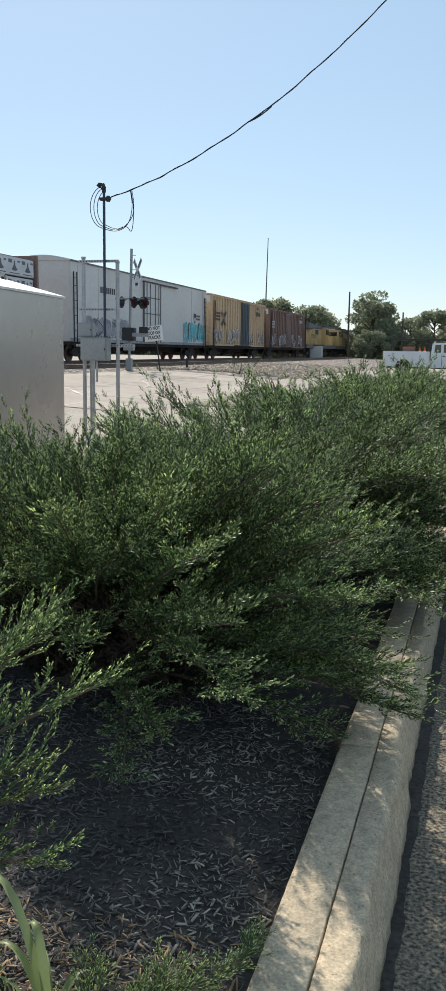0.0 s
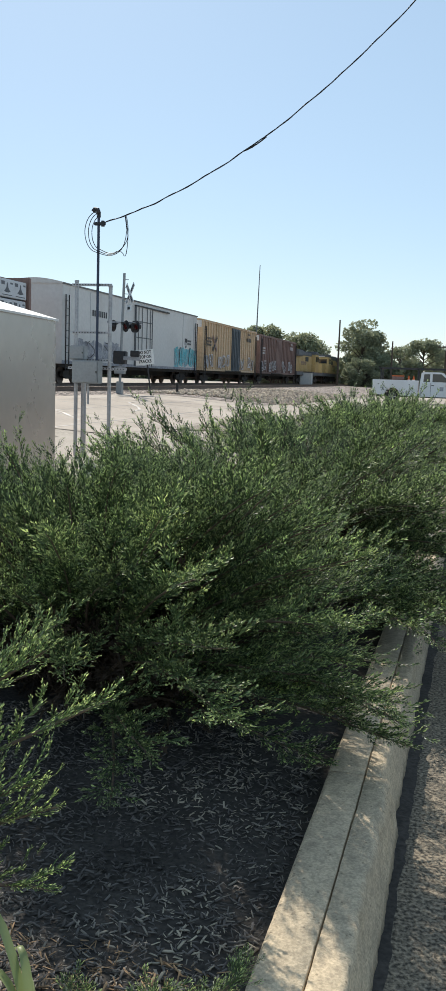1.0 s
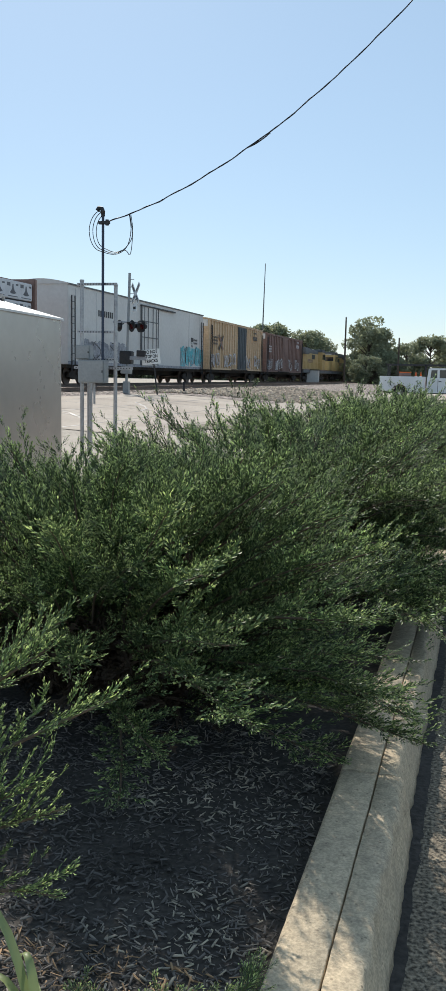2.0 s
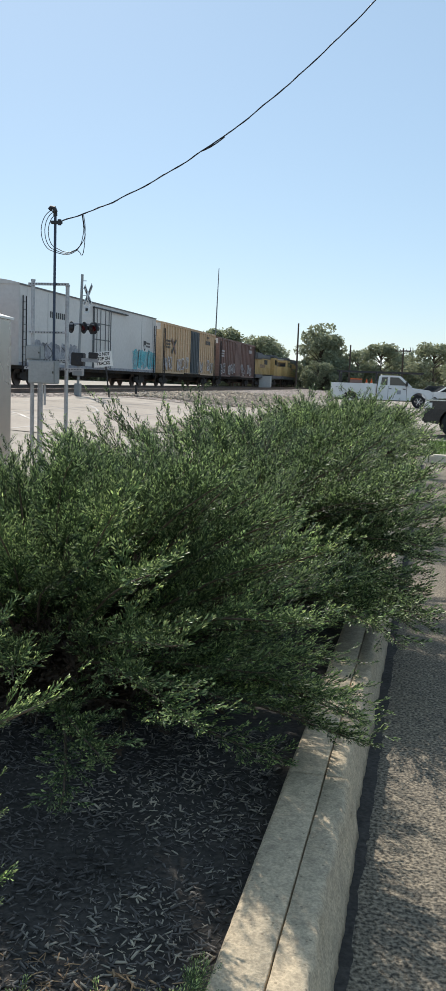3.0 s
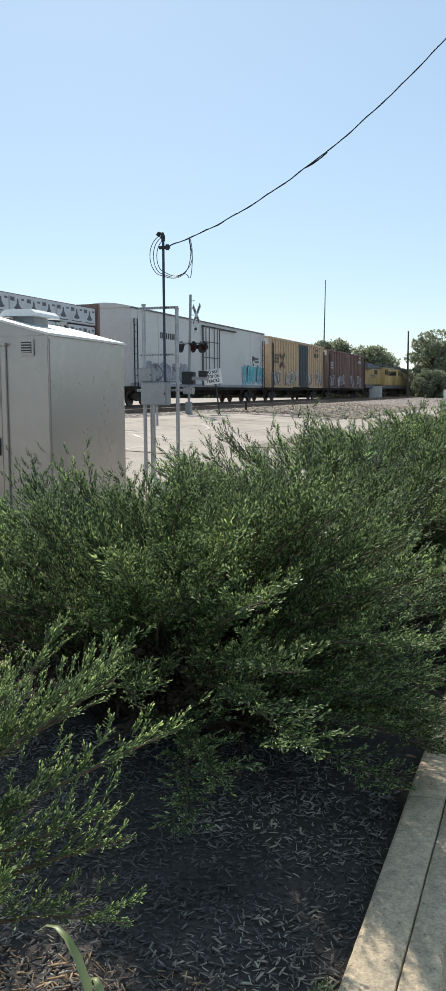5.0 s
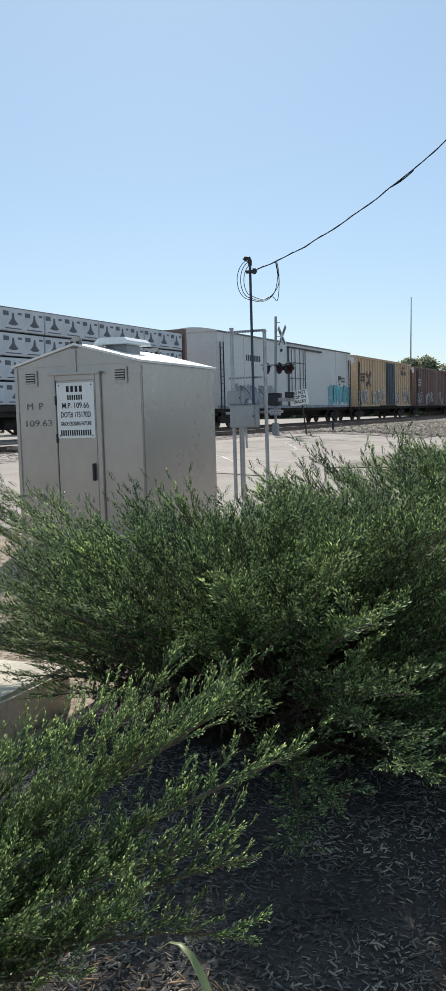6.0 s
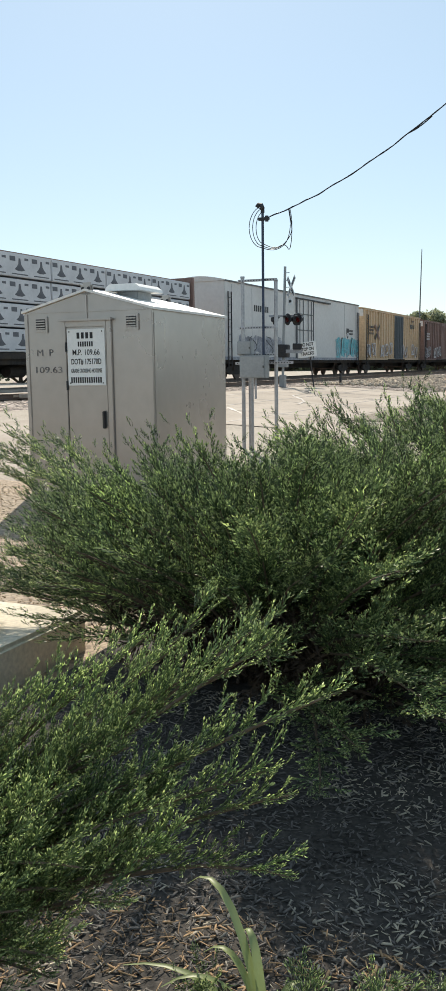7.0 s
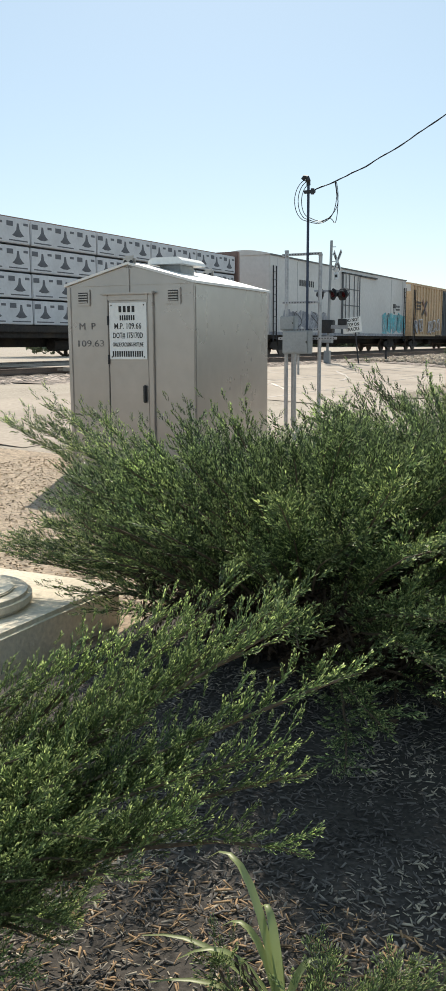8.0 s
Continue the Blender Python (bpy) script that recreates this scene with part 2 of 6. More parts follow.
M_WRAP = mat("white_lumber_wrap", (0.58, 0.59, 0.61), 0.45, 0, 8, 1.2, 0.06, 0.15, 0.2)
M_PRINT = mat("printed_emblem_ink", (0.11, 0.115, 0.13), 0.6, 0, 30, 3, 0.2, 0.3, 0.0)
M_TEAL = mat("teal_spray", (0.05, 0.40, 0.46), 0.5, 0, 9, 2, 0.35, 0.3, 0.0, tint=(0.55, 0.62, 0.62))
M_SPRAYG = mat("grey_spray", (0.28, 0.29, 0.32), 0.5, 0, 9, 2, 0.4, 0.4, 0.0, tint=(0.10, 0.10, 0.13))
M_SPRAYW = mat("white_spray", (0.62, 0.60, 0.60), 0.5, 0, 9, 2, 0.3, 0.4, 0.0, tint=(0.30, 0.22, 0.22))
M_RED = mat("red_lens", (0.09, 0.008, 0.007), 0.25, 0, 30, 4, 0.1, 0.1, 0.0)
M_ORANGE = mat("orange_plastic", (0.70, 0.14, 0.03), 0.5, 0, 30, 4, 0.1, 0.15, 0.0)
M_TRUCK = mat("white_truck_paint", (0.72, 0.73, 0.74), 0.3, 0, 8, 1, 0.03, 0.1, 0.0, coat=0.5)
M_SUV = mat("charcoal_car_paint", (0.022, 0.025, 0.032), 0.25, 0.4, 30, 2, 0.1, 0.1, 0.0, coat=0.8)
M_CHROME = mat("bright_metal", (0.62, 0.62, 0.63), 0.22, 1.0, 30, 4, 0.05, 0.1, 0.0)
M_TYRE = mat("tyre_rubber", (0.02, 0.02, 0.02), 0.85, 0, 40, 4, 0.3, 0.2, 0.1)
M_GLASS = glass("dark_window_glass")
M_BRICK = mat("tan_brick_wall", (0.22, 0.17, 0.14), 0.9, 0, 14, 0.6, 0.2, 0.2, 0.2)
M_WOODPOLE = mat("creosoted_pole", (0.085, 0.065, 0.05), 0.95, 0, 25, 2, 0.3, 0.3, 0.4)
M_CHIP = foliage("weathered_chips", (0.165, 0.148, 0.135), 0.80, 0.0, 0.95, 0.05, 1.9)
# red-brown chips, lightened in colour to suggest the sunny corner
M_CHIPR = foliage("red_brown_chips", (0.30, 0.20, 0.125), 0.5, 0.0, 0.9, 0.05)
M_PEBBLE = foliage("tan_pebbles", (0.38, 0.295, 0.215), 0.45, 0.0, 0.9, 0.05)

# ---- builders ----
def empty(name, m, label, category, group="", kind=""):
    ob = new(name)
    ob.empty_display_size = 0.2
    ob.matrix_basis = m
    return tagged(ob, label, category, group, kind)


def finish(bm, bevel=0.0, smooth=False):
    if bevel:
        bmesh.ops.bevel(bm, geom=[e for e in bm.edges if e.calc_face_angle(0) > 0.5], offset=bevel, segments=2, affect="EDGES", clamp_overlap=True)
    bmesh.ops.recalc_face_normals(bm, faces=bm.faces)
    if smooth:
        for f in bm.faces:
            f.smooth = True
    return bm


def part(name, bm, material, parent=None, label="", bevel=0.0, smooth=False, kind=""):
    finish(bm, bevel, smooth)
    me = bpy.data.meshes.new(name)
    bm.to_mesh(me)
    bm.free()
    me.materials.append(material)
    ob = new(name, me)
    if parent:
        ob.parent = parent
    return tagged(ob, label, kind=kind)


def again(name, ob, m, parent):
    """Another part that shares ob's mesh."""
    o = new(name, ob.data)
    o.parent = parent
    o.matrix_basis = m
    return o


def raw(name, verts, faces, material, parent=None, label="", kind="", smooth=False):
    """A mesh from arrays: verts (n, 3), faces (m, k)."""
    verts, faces = np.asarray(verts, np.float32), np.asarray(faces, np.int32)
    me = bpy.data.meshes.new(name)
    me.vertices.add(len(verts)); me.vertices.foreach_set("co", verts.ravel())
    k = faces.shape[1]
    me.loops.add(faces.size); me.loops.foreach_set("vertex_index", faces.ravel())
    me.polygons.add(len(faces)); me.polygons.foreach_set("loop_start", np.arange(0, faces.size, k, dtype=np.int32))
    me.update(calc_edges=True)
    if smooth:
        me.polygons.foreach_set("use_smooth", np.ones(len(faces), bool))
    me.materials.append(material)
    ob = new(name, me)
    if parent:
        ob.parent = parent
    return tagged(ob, label, kind=kind)


def bx(bm, x0, x1, y0, y1, z0, z1, m=None):
    v = bmesh.ops.create_cube(bm, size=1, matrix=Matrix.LocRotScale(((x0 + x1) / 2, (y0 + y1) / 2, (z0 + z1) / 2), None, (abs(x1 - x0), abs(y1 - y0), abs(z1 - z0))))["verts"]
    if m is not None:
        bmesh.ops.transform(bm, matrix=m, verts=v)
    return bm


def box(*a, m=None):
    return bx(bmesh.new(), *a, m=m)


def rod(bm, a, b, r, seg=10, r2=None):
    a, b = Vector(a), Vector(b)
    d = b - a
    q = d.to_track_quat("Z", "Y").to_matrix().to_4x4()
    bmesh.ops.create_cone(bm, cap_ends=True, segments=seg, radius1=r, radius2=r if r2 is None else r2, depth=d.length, matrix=Matrix.Translation((a + b) / 2) @ q)
    return bm


def tube(bm, pts, r, seg=6):
    pts = [Vector(p) for p in pts]
    rings = []
    for i, p in enumerate(pts):
        t = (pts[min(i + 1, len(pts) - 1)] - pts[max(i - 1, 0)]).normalized()
        q = t.to_track_quat("Z", "Y")
        rr = r(i / (len(pts) - 1)) if callable(r) else r
        rings.append([bm.verts.new(p + q @ Vector((rr * math.cos(2 * math.pi * k / seg), rr * math.sin(2 * math.pi * k / seg), 0))) for k in range(seg)])
    for a, b in zip(rings, rings[1:]):
        for k in range(seg):
            bm.faces.new((a[k], a[(k + 1) % seg], b[(k + 1) % seg], b[k]))
    bm.faces.new(rings[0][::-1]); bm.faces.new(rings[-1])
    return bm


def extrude(bm, outline, axis, lo, hi, m=None):
    """A prism: the outline's two coordinates fill the other two axes in order."""
    def at(p, w):
        c = list(p); c.insert(axis, w)
        return Vector(c)
    a = [bm.verts.new(at(p, lo)) for p in outline]
    b = [bm.verts.new(at(p, hi)) for p in outline]
    n = len(a)
    bm.faces.new(a); bm.faces.new(b[::-1])
    for i in range(n):
        bm.faces.new((a[i], b[i], b[(i + 1) % n], a[(i + 1) % n]))
    if m is not None:
        bmesh.ops.transform(bm, matrix=m, verts=a + b)
    return bm


def lettering(name, text, size, m, material, parent, width=None, label="", bold=0.012):
    cu = bpy.data.curves.new(name, "FONT")
    cu.offset = size * bold
    cu.body, cu.size, cu.align_x, cu.align_y, cu.extrude, cu.resolution_u = text, size, "CENTER", "CENTER", 0.001, 3
    ob = new("lettering_source", cu)
    bpy.context.view_layer.update()
    me = bpy.data.meshes.new_from_object(ob.evaluated_get(bpy.context.evaluated_depsgraph_get()))
    bpy.data.objects.remove(ob)
    bpy.data.curves.remove(cu)
    me.name = name
    me.materials.clear(); me.materials.append(material)
    if width:
        xs = [v.co.x for v in me.vertices]
        k = width / max(0.001, max(xs) - min(xs))
        for v in me.vertices:
            v.co.x *= k
    o = new(name, me)
    o.parent = parent
    o.matrix_basis = m
    return tagged(o, label)


# ---- ground, street, tracks ----
RAIL_Z = 0.72
YARD = 0.10          # height of the drive beyond the lot
def track_x(y, off=0.0):
    return -20.3 + 0.02 * (y - 40) + off


def ground_z(x, y):
    """Flat lot, rising gently to the railway."""
    s = (-5.5 - (x - 0.02 * (y - 40))) / 7.5
    s = min(1.0, max(0.0, s))
    r = min(1.0, max(0.0, (y - 38.0) / 16.0))
    return 0.42 * s * s * (3 - 2 * s) - 0.02 + (YARD + 0.02) * r * r * (3 - 2 * r) * (1 - s)


gx = sorted(set([-2500, -900, -300, -120, -60, -40, -30] + [x * 1.0 for x in range(-26, 13)] + [16, 24, 40, 80, 200, 700, 2500]))
gy = sorted(set([-900, -200, -40, -10] + [y * 2.0 for y in range(-2, 60)] + [130, 160, 220, 320, 600, 1300, 3500]))
gv = [(x, y, ground_z(x, y)) for y in gy for x in gx]
gf = [(j * len(gx) + i, j * len(gx) + i + 1, (j + 1) * len(gx) + i + 1, (j + 1) * len(gx) + i) for j in range(len(gy) - 1) for i in range(len(gx) - 1)]
tagged(raw("ground", gv, gf, M_DIRT, smooth=True), "pale dusty gravel ground beside the railway", "ground", kind="structure")


def strip(name, inner, outer, y0, y1, lift, material, label, step=2.0, thick=0.05):
    """A sheet that follows the ground between two lines x = inner(y) and x = outer(y)."""
    n = max(2, int((y1 - y0) / step))
    v, f = [], []
    k = 7
    for j in range(n + 1):
        y = y0 + (y1 - y0) * j / n
        for i in range(k):
            x = inner(y) + (outer(y) - inner(y)) * i / (k - 1)
            v.append((x, y, ground_z(x, y) + lift))
    for j in range(n):
        for i in range(k - 1):
            f.append((j * k + i, j * k + i + 1, (j + 1) * k + i + 1, (j + 1) * k + i))
    return tagged(raw(name, v, f, material, smooth=True), label, "ground", kind="structure")


strip("street", lambda y: -30, lambda y: -7.2 if y < 22 else -7.2 - (y - 22) * 0.15, 12.2, 20.4, 0.012, M_STREET, "pale worn concrete street leading to the crossing", 1.0)
strip("crossing_apron", lambda y: track_x(y, 5.4), lambda y: -6.6 + 0.05 * (y - 22), 22.0, 44.0, 0.012, M_STREET, "pale concrete apron beside the crossing", 1.5)
strip("ballast_shoulder", lambda y: track_x(y, 1.0), lambda y: -7.5 + 0.07 * (y - 44), 44.0, 140.0, 0.03, M_BALLAST, "grey ballast shoulder beside the tracks", 3.0)
strip("ballast_verge", lambda y: -34, lambda y: -10.0, 20.6, 25.5, 0.035, M_BALLAST, "coarse grey ballast verge beside the street", 1.5)
strip("gravel_yard", lambda y: -9.0, lambda y: -0.9, 5.0, 11.9, 0.02, M_GRAVEL, "tan gravel yard in front of the bungalow", 1.0)

for k, (a, y0, y1) in enumerate(((-8.2, 22.2, 43.8), (-10.4, 22.2, 43.8), (-12.6, 24.0, 43.8))):
    strip("tar_joint", lambda y, a=a: a + 0.02 * (y - 22), lambda y, a=a: a + 0.06 + 0.02 * (y - 22), y0, y1, 0.017, M_DARK, "dark tarred joint in the concrete", 3.0)
for y0 in (26.0, 31.0, 36.5, 42.0):
    strip("tar_joint", lambda y: track_x(y, 5.6), lambda y: -6.7 + 0.05 * (y - 22), y0, y0 + 0.09, 0.018, M_DARK, "dark tarred joint in the concrete", 0.05)

# asphalt lot to the right of the kerb
def kerb_x(y):
    return 0.648 + 0.034 * (y - 4.5)


lot_v, lot_f = [], []
ys = np.linspace(-6, 19.6, 60)
for y in ys:
    for i, w in enumerate(np.linspace(0, 1, 6)):
        lot_v.append((kerb_x(y) - 0.02 + w * (14 - kerb_x(y)), y, 0.0))
for j in range(len(ys) - 1):
    for i in range(5):
        lot_f.append((j * 6 + i, j * 6 + i + 1, j * 6 + 7 + i, j * 6 + 6 + i))
tagged(raw("pavement", lot_v, lot_f, M_ASPHALT), "coarse worn asphalt of the parking lot", "pavement", kind="structure")
part("road", box(-6, 40, 25.0, 33.5, -0.05, 0.006), M_ASPHALT, label="grey asphalt drive past the planting strip", kind="structure")
tagged(bpy.data.objects["road"], category="road")

# planting bed
bed_v, bed_f = [], []
nb, kb = 70, 26
for j in range(nb + 1):
    y = -1.5 + 21.0 * j / nb
    for i in range(kb + 1):
        w = i / kb
        x = -1.55 + w * (kerb_x(y) - 0.245 + 1.55)
        z = 0.105 + 0.03 * noise.noise(Vector((x * 1.3, y * 1.3, 0))) + 0.012 * noise.noise(Vector((x * 6, y * 6, 2)))
        bed_v.append((x, y, z))
for j in range(nb):
    for i in range(kb):
        bed_f.append((j * (kb + 1) + i, j * (kb + 1) + i + 1, (j + 1) * (kb + 1) + i + 1, (j + 1) * (kb + 1) + i))
tagged(raw("planting_bed", bed_v, bed_f, M_SOIL, smooth=True), "dark mulched planting bed behind the kerb", "planting bed", kind="structure")


def kerb_run(name, prof, y0, y1, material, parent, seed, back=0.0):
    """One kerb length: a profile drawn along the lot's edge, with worn, uneven edges."""
    n = max(8, int((y1 - y0) / (0.022 if y0 > 3 and y1 < 9 else 0.05)))
    v, f, k = [], [], len(prof)
    for j in range(n + 1):
        y = y0 + (y1 - y0) * j / n
        for i, (u, z) in enumerate(prof):
            q = Vector((u * 9, y * 5, z * 9 + seed))
            face = u > -0.07
            w = 0.009 * noise.noise(q) + 0.006 * noise.noise(q * 4) if face else 0.0022 * noise.noise(Vector((2, y * 3, seed))) + 0.0012 * noise.noise(q * 6)
            if face and z > 0.1:
                w -= 0.030 * max(0, noise.noise(Vector((y * 7, 3, seed))) - 0.1) + 0.016 * max(0, noise.noise(Vector((y * 21, z * 20, seed))))
            v.append((kerb_x(y) + u + w - back * (u > -0.1), y, z + (0.25 * w if z > 0.02 else 0)))
    for j in range(n):
        for i in range(k):
            f.append((j * k + i, j * k + (i + 1) % k, (j + 1) * k + (i + 1) % k, (j + 1) * k + i))
    ob = raw(name, v, f, material, parent, smooth=False)
    bm = bmesh.new(); bm.from_mesh(ob.data)
    bm.verts.ensure_lookup_table()
    bm.faces.new([bm.verts[i] for i in range(k)]); bm.faces.new([bm.verts[n * k + i] for i in range(k)][::-1])
    bmesh.ops.recalc_face_normals(bm, faces=bm.faces)
    bm.to_mesh(ob.data); bm.free()
    return ob


FRONT = [(0.0, 0.0), (-0.007, 0.05), (-0.017, 0.11), (-0.027, 0.158), (-0.032, 0.178), (-0.040, 0.188), (-0.050, 0.19), (-0.110, 0.19), (-0.1125, 0.187), (-0.1135, 0.0)]
BACK = [(-0.1165, 0.0), (-0.1165, 0.187), (-0.119, 0.19), (-0.218, 0.19), (-0.227, 0.185), (-0.232, 0.172), (-0.232, 0.0)]
kerb = empty("kerb", Matrix(), "tan concrete kerb with a long joint and worn edges", "kerb", kind="structure")
for a, b in ((-2.0, 0.6), (0.606, 3.2), (3.206, 5.37), (5.374, 8.6), (8.606, 11.6), (11.606, 14.6), (14.606, 17.6), (17.606, 19.4)):
    kerb_run("kerb_stone", FRONT, a, b, M_KERB, kerb, 1.0, 0.016 if a > 5 else 0.0)
    kerb_run("edging_stone", BACK, a, b, M_KERB, kerb, 1.0)

# dark strip laid along the kerb's foot to imitate its shaded gap
gut_v, gut_f = [], []
for j in range(700):
    y = -2.0 + 21.4 * j / 699
    w = 0.026 + 0.014 * noise.noise(Vector((y * 6, 0, 5))) + 0.010 * noise.noise(Vector((y * 25, 0, 6)))
    gut_v += [(kerb_x(y) - 0.03, y, 0.006), (kerb_x(y) + w, y, 0.005)]
    if j:
        gut_f.append((2 * j - 2, 2 * j - 1, 2 * j + 1, 2 * j))
tagged(raw("gutter_shade_strip", gut_v, gut_f, M_SOIL), "dark strip standing for the shaded gap along the foot of the kerb", "dirt", kind="structure")


def crack(x, y, heading, length, width, seed):
    """A wandering tar-dark crack in the concrete apron."""
    r = random.Random(seed)
    v, f = [], []
    n = int(length / 0.25)
    for j in range(n + 1):
        heading += r.gauss(0, 0.16)
        x, y = x + 0.25 * math.cos(heading), y + 0.25 * math.sin(heading)
        w = width * (0.4 + r.random()) * (1 - 0.6 * j / n)
        q = ground_z(x, y) + 0.021
        v += [(x + w * math.sin(heading), y - w * math.cos(heading), q), (x - w * math.sin(heading), y + w * math.cos(heading), q)]
        if j:
            f.append((2 * j - 2, 2 * j - 1, 2 * j + 1, 2 * j))
    tagged(raw("crack", v, f, M_DARK), "dark wandering crack in the concrete", "crack", kind="structure")


for k, (x, y, a, n, w) in enumerate(((-13.5, 25.2, 0.1, 6.0, 0.05), (-12.8, 28.4, -0.1, 5.5, 0.06), (-13.2, 33.8, 0.05, 6.0, 0.07), (-11.6, 38.6, 0.15, 4.5, 0.09), (-14.2, 40.4, -0.1, 5.5, 0.10), (-10.8, 23.2, 1.3, 7.0, 0.05), (-9.0, 30.0, 1.7, 8.0, 0.06))):
    crack(x, y, a, n, w, 80 + k)

# pads beside the bed
pad = empty("concrete_pad", Matrix(), "pale concrete pad beside the planting bed", "concrete pad")
bm = box(-4.6, -1.80, 5.05, 6.36, -0.03, 0.205)
part("slab", bm, M_PAD, pad, bevel=0.02)
cover = empty("manhole_collar", Matrix.Translation((-2.27, 5.70, 0.207)), "round pale concrete manhole collar on the pad", "manhole")
bm = bmesh.new(); rod(bm, (0, 0, 0), (0, 0, 0.07), 0.34, 40)
part("collar", bm, M_PAD, cover, bevel=0.02)
bm = bmesh.new(); rod(bm, (0, 0, 0.072), (0, 0, 0.085), 0.26, 40)
part("cover_plate", bm, M_PAD, cover, bevel=0.006)

# planting island across the lot
isl = empty("island_kerb", Matrix(), "pale concrete kerb round a grass island", "kerb", kind="structure")
for a in ((1.35, 14, 19.7, 19.95), (1.35, 14, 24.6, 24.85), (1.1, 1.35, 19.7, 24.85)):
    part("kerb_stone", box(a[0], a[1], a[2], a[3], -0.02, 0.15), M_PAD, isl, bevel=0.025)
rng = np.random.default_rng(5)
n = 9000
gxy = np.c_[rng.uniform(1.36, 9, n), rng.uniform(19.96, 24.6, n)]
ang = rng.uniform(0, 6.28, n)
h = rng.uniform(0.05, 0.13, n)
c, s = np.cos(ang) * 0.012, np.sin(ang) * 0.012
lean = rng.normal(0, 0.03, (n, 2))
v = np.stack([np.c_[gxy[:, 0] - c, gxy[:, 1] - s, np.full(n, 0.1)], np.c_[gxy[:, 0] + c, gxy[:, 1] + s, np.full(n, 0.1)], np.c_[gxy + lean, 0.1 + h]], 1).reshape(-1, 3)
tagged(raw("grass", v, np.arange(n * 3).reshape(-1, 3), M_GRASS, kind="stuff"), "short green lawn grass on the island", "grass")
part("island_soil", box(1.34, 14, 19.9, 24.65, -0.02, 0.11), M_GRASS, label="green turf of the island", kind="structure")
tagged(bpy.data.objects["island_soil"], category="lawn")


def track(off, y0, y1, label):
    t = empty("railway_track", Matrix(), label, "railway track", kind="structure")
    for g in (-0.7525, 0.7525):
        bm = bmesh.new()
        prof = [(-0.07, 0), (0.07, 0), (0.07, 0.015), (0.012, 0.03), (0.012, 0.13), (0.036, 0.14), (0.036, 0.17), (-0.036, 0.17), (-0.036, 0.14), (-0.012, 0.13), (-0.012, 0.03), (-0.07, 0.015)]
        a = [bm.verts.new((track_x(y0, off) + g + u, y0, RAIL_Z - 0.17 + z)) for u, z in prof]
        b = [bm.verts.new((track_x(y1, off) + g + u, y1, RAIL_Z - 0.17 + z)) for u, z in prof]
        bm.faces.new(a); bm.faces.new(b[::-1])
        for i in range(len(a)):
            bm.faces.new((a[i], b[i], b[(i + 1) % len(a)], a[(i + 1) % len(a)]))
        part("rail", bm, M_RAIL, t)
    v, f = [], []
    for j in range(0, int((y1 - y0) / 4) + 1):
        y = y0 + 4 * j
        for u, z in ((-2.6, 0.30), (-1.5, RAIL_Z - 0.19), (1.5, RAIL_Z - 0.19), (2.6, 0.30)):
            v.append((track_x(y, off) + u, y, z))
        if j:
            for i in range(3):
                q = (j - 1) * 4 + i
                f.append((q, q + 1, q + 5, q + 4))
    raw("ballast_bed", v, f, M_BALLAST, t)
    tie = None
    y = 22.0
    while y < 120 and y < y1:
        if not 34.0 < y < 38.0:
            m = Matrix.Translation((track_x(y, off), y, RAIL_Z - 0.21))
            if tie is None:
                tie = part("tie", box(-1.3, 1.3, -0.115, 0.115, -0.06, 0.04), M_TIE, t)
                tie.matrix_basis = m
            else:
                again("tie", tie, m, t)
        y += 0.8
    return t


track(0.0, -60, 700, "steel rails on ballast under the train")
track(4.3, -60, 700, "empty steel railway track on grey ballast")
for off in (0.0, 4.3):
    cp = empty("crossing_panel", Matrix(), "grey concrete crossing panel between the rails", "crossing panel", "crossing panels", kind="structure")
    for a, b in ((-1.6, -0.84), (-0.66, 0.66), (0.84, 1.6)):
        part("panel", box(track_x(30, off) + a, track_x(30, off) + b, 24, 36, RAIL_Z - 0.12, RAIL_Z - 0.006), M_STREET, cp, bevel=0.015)


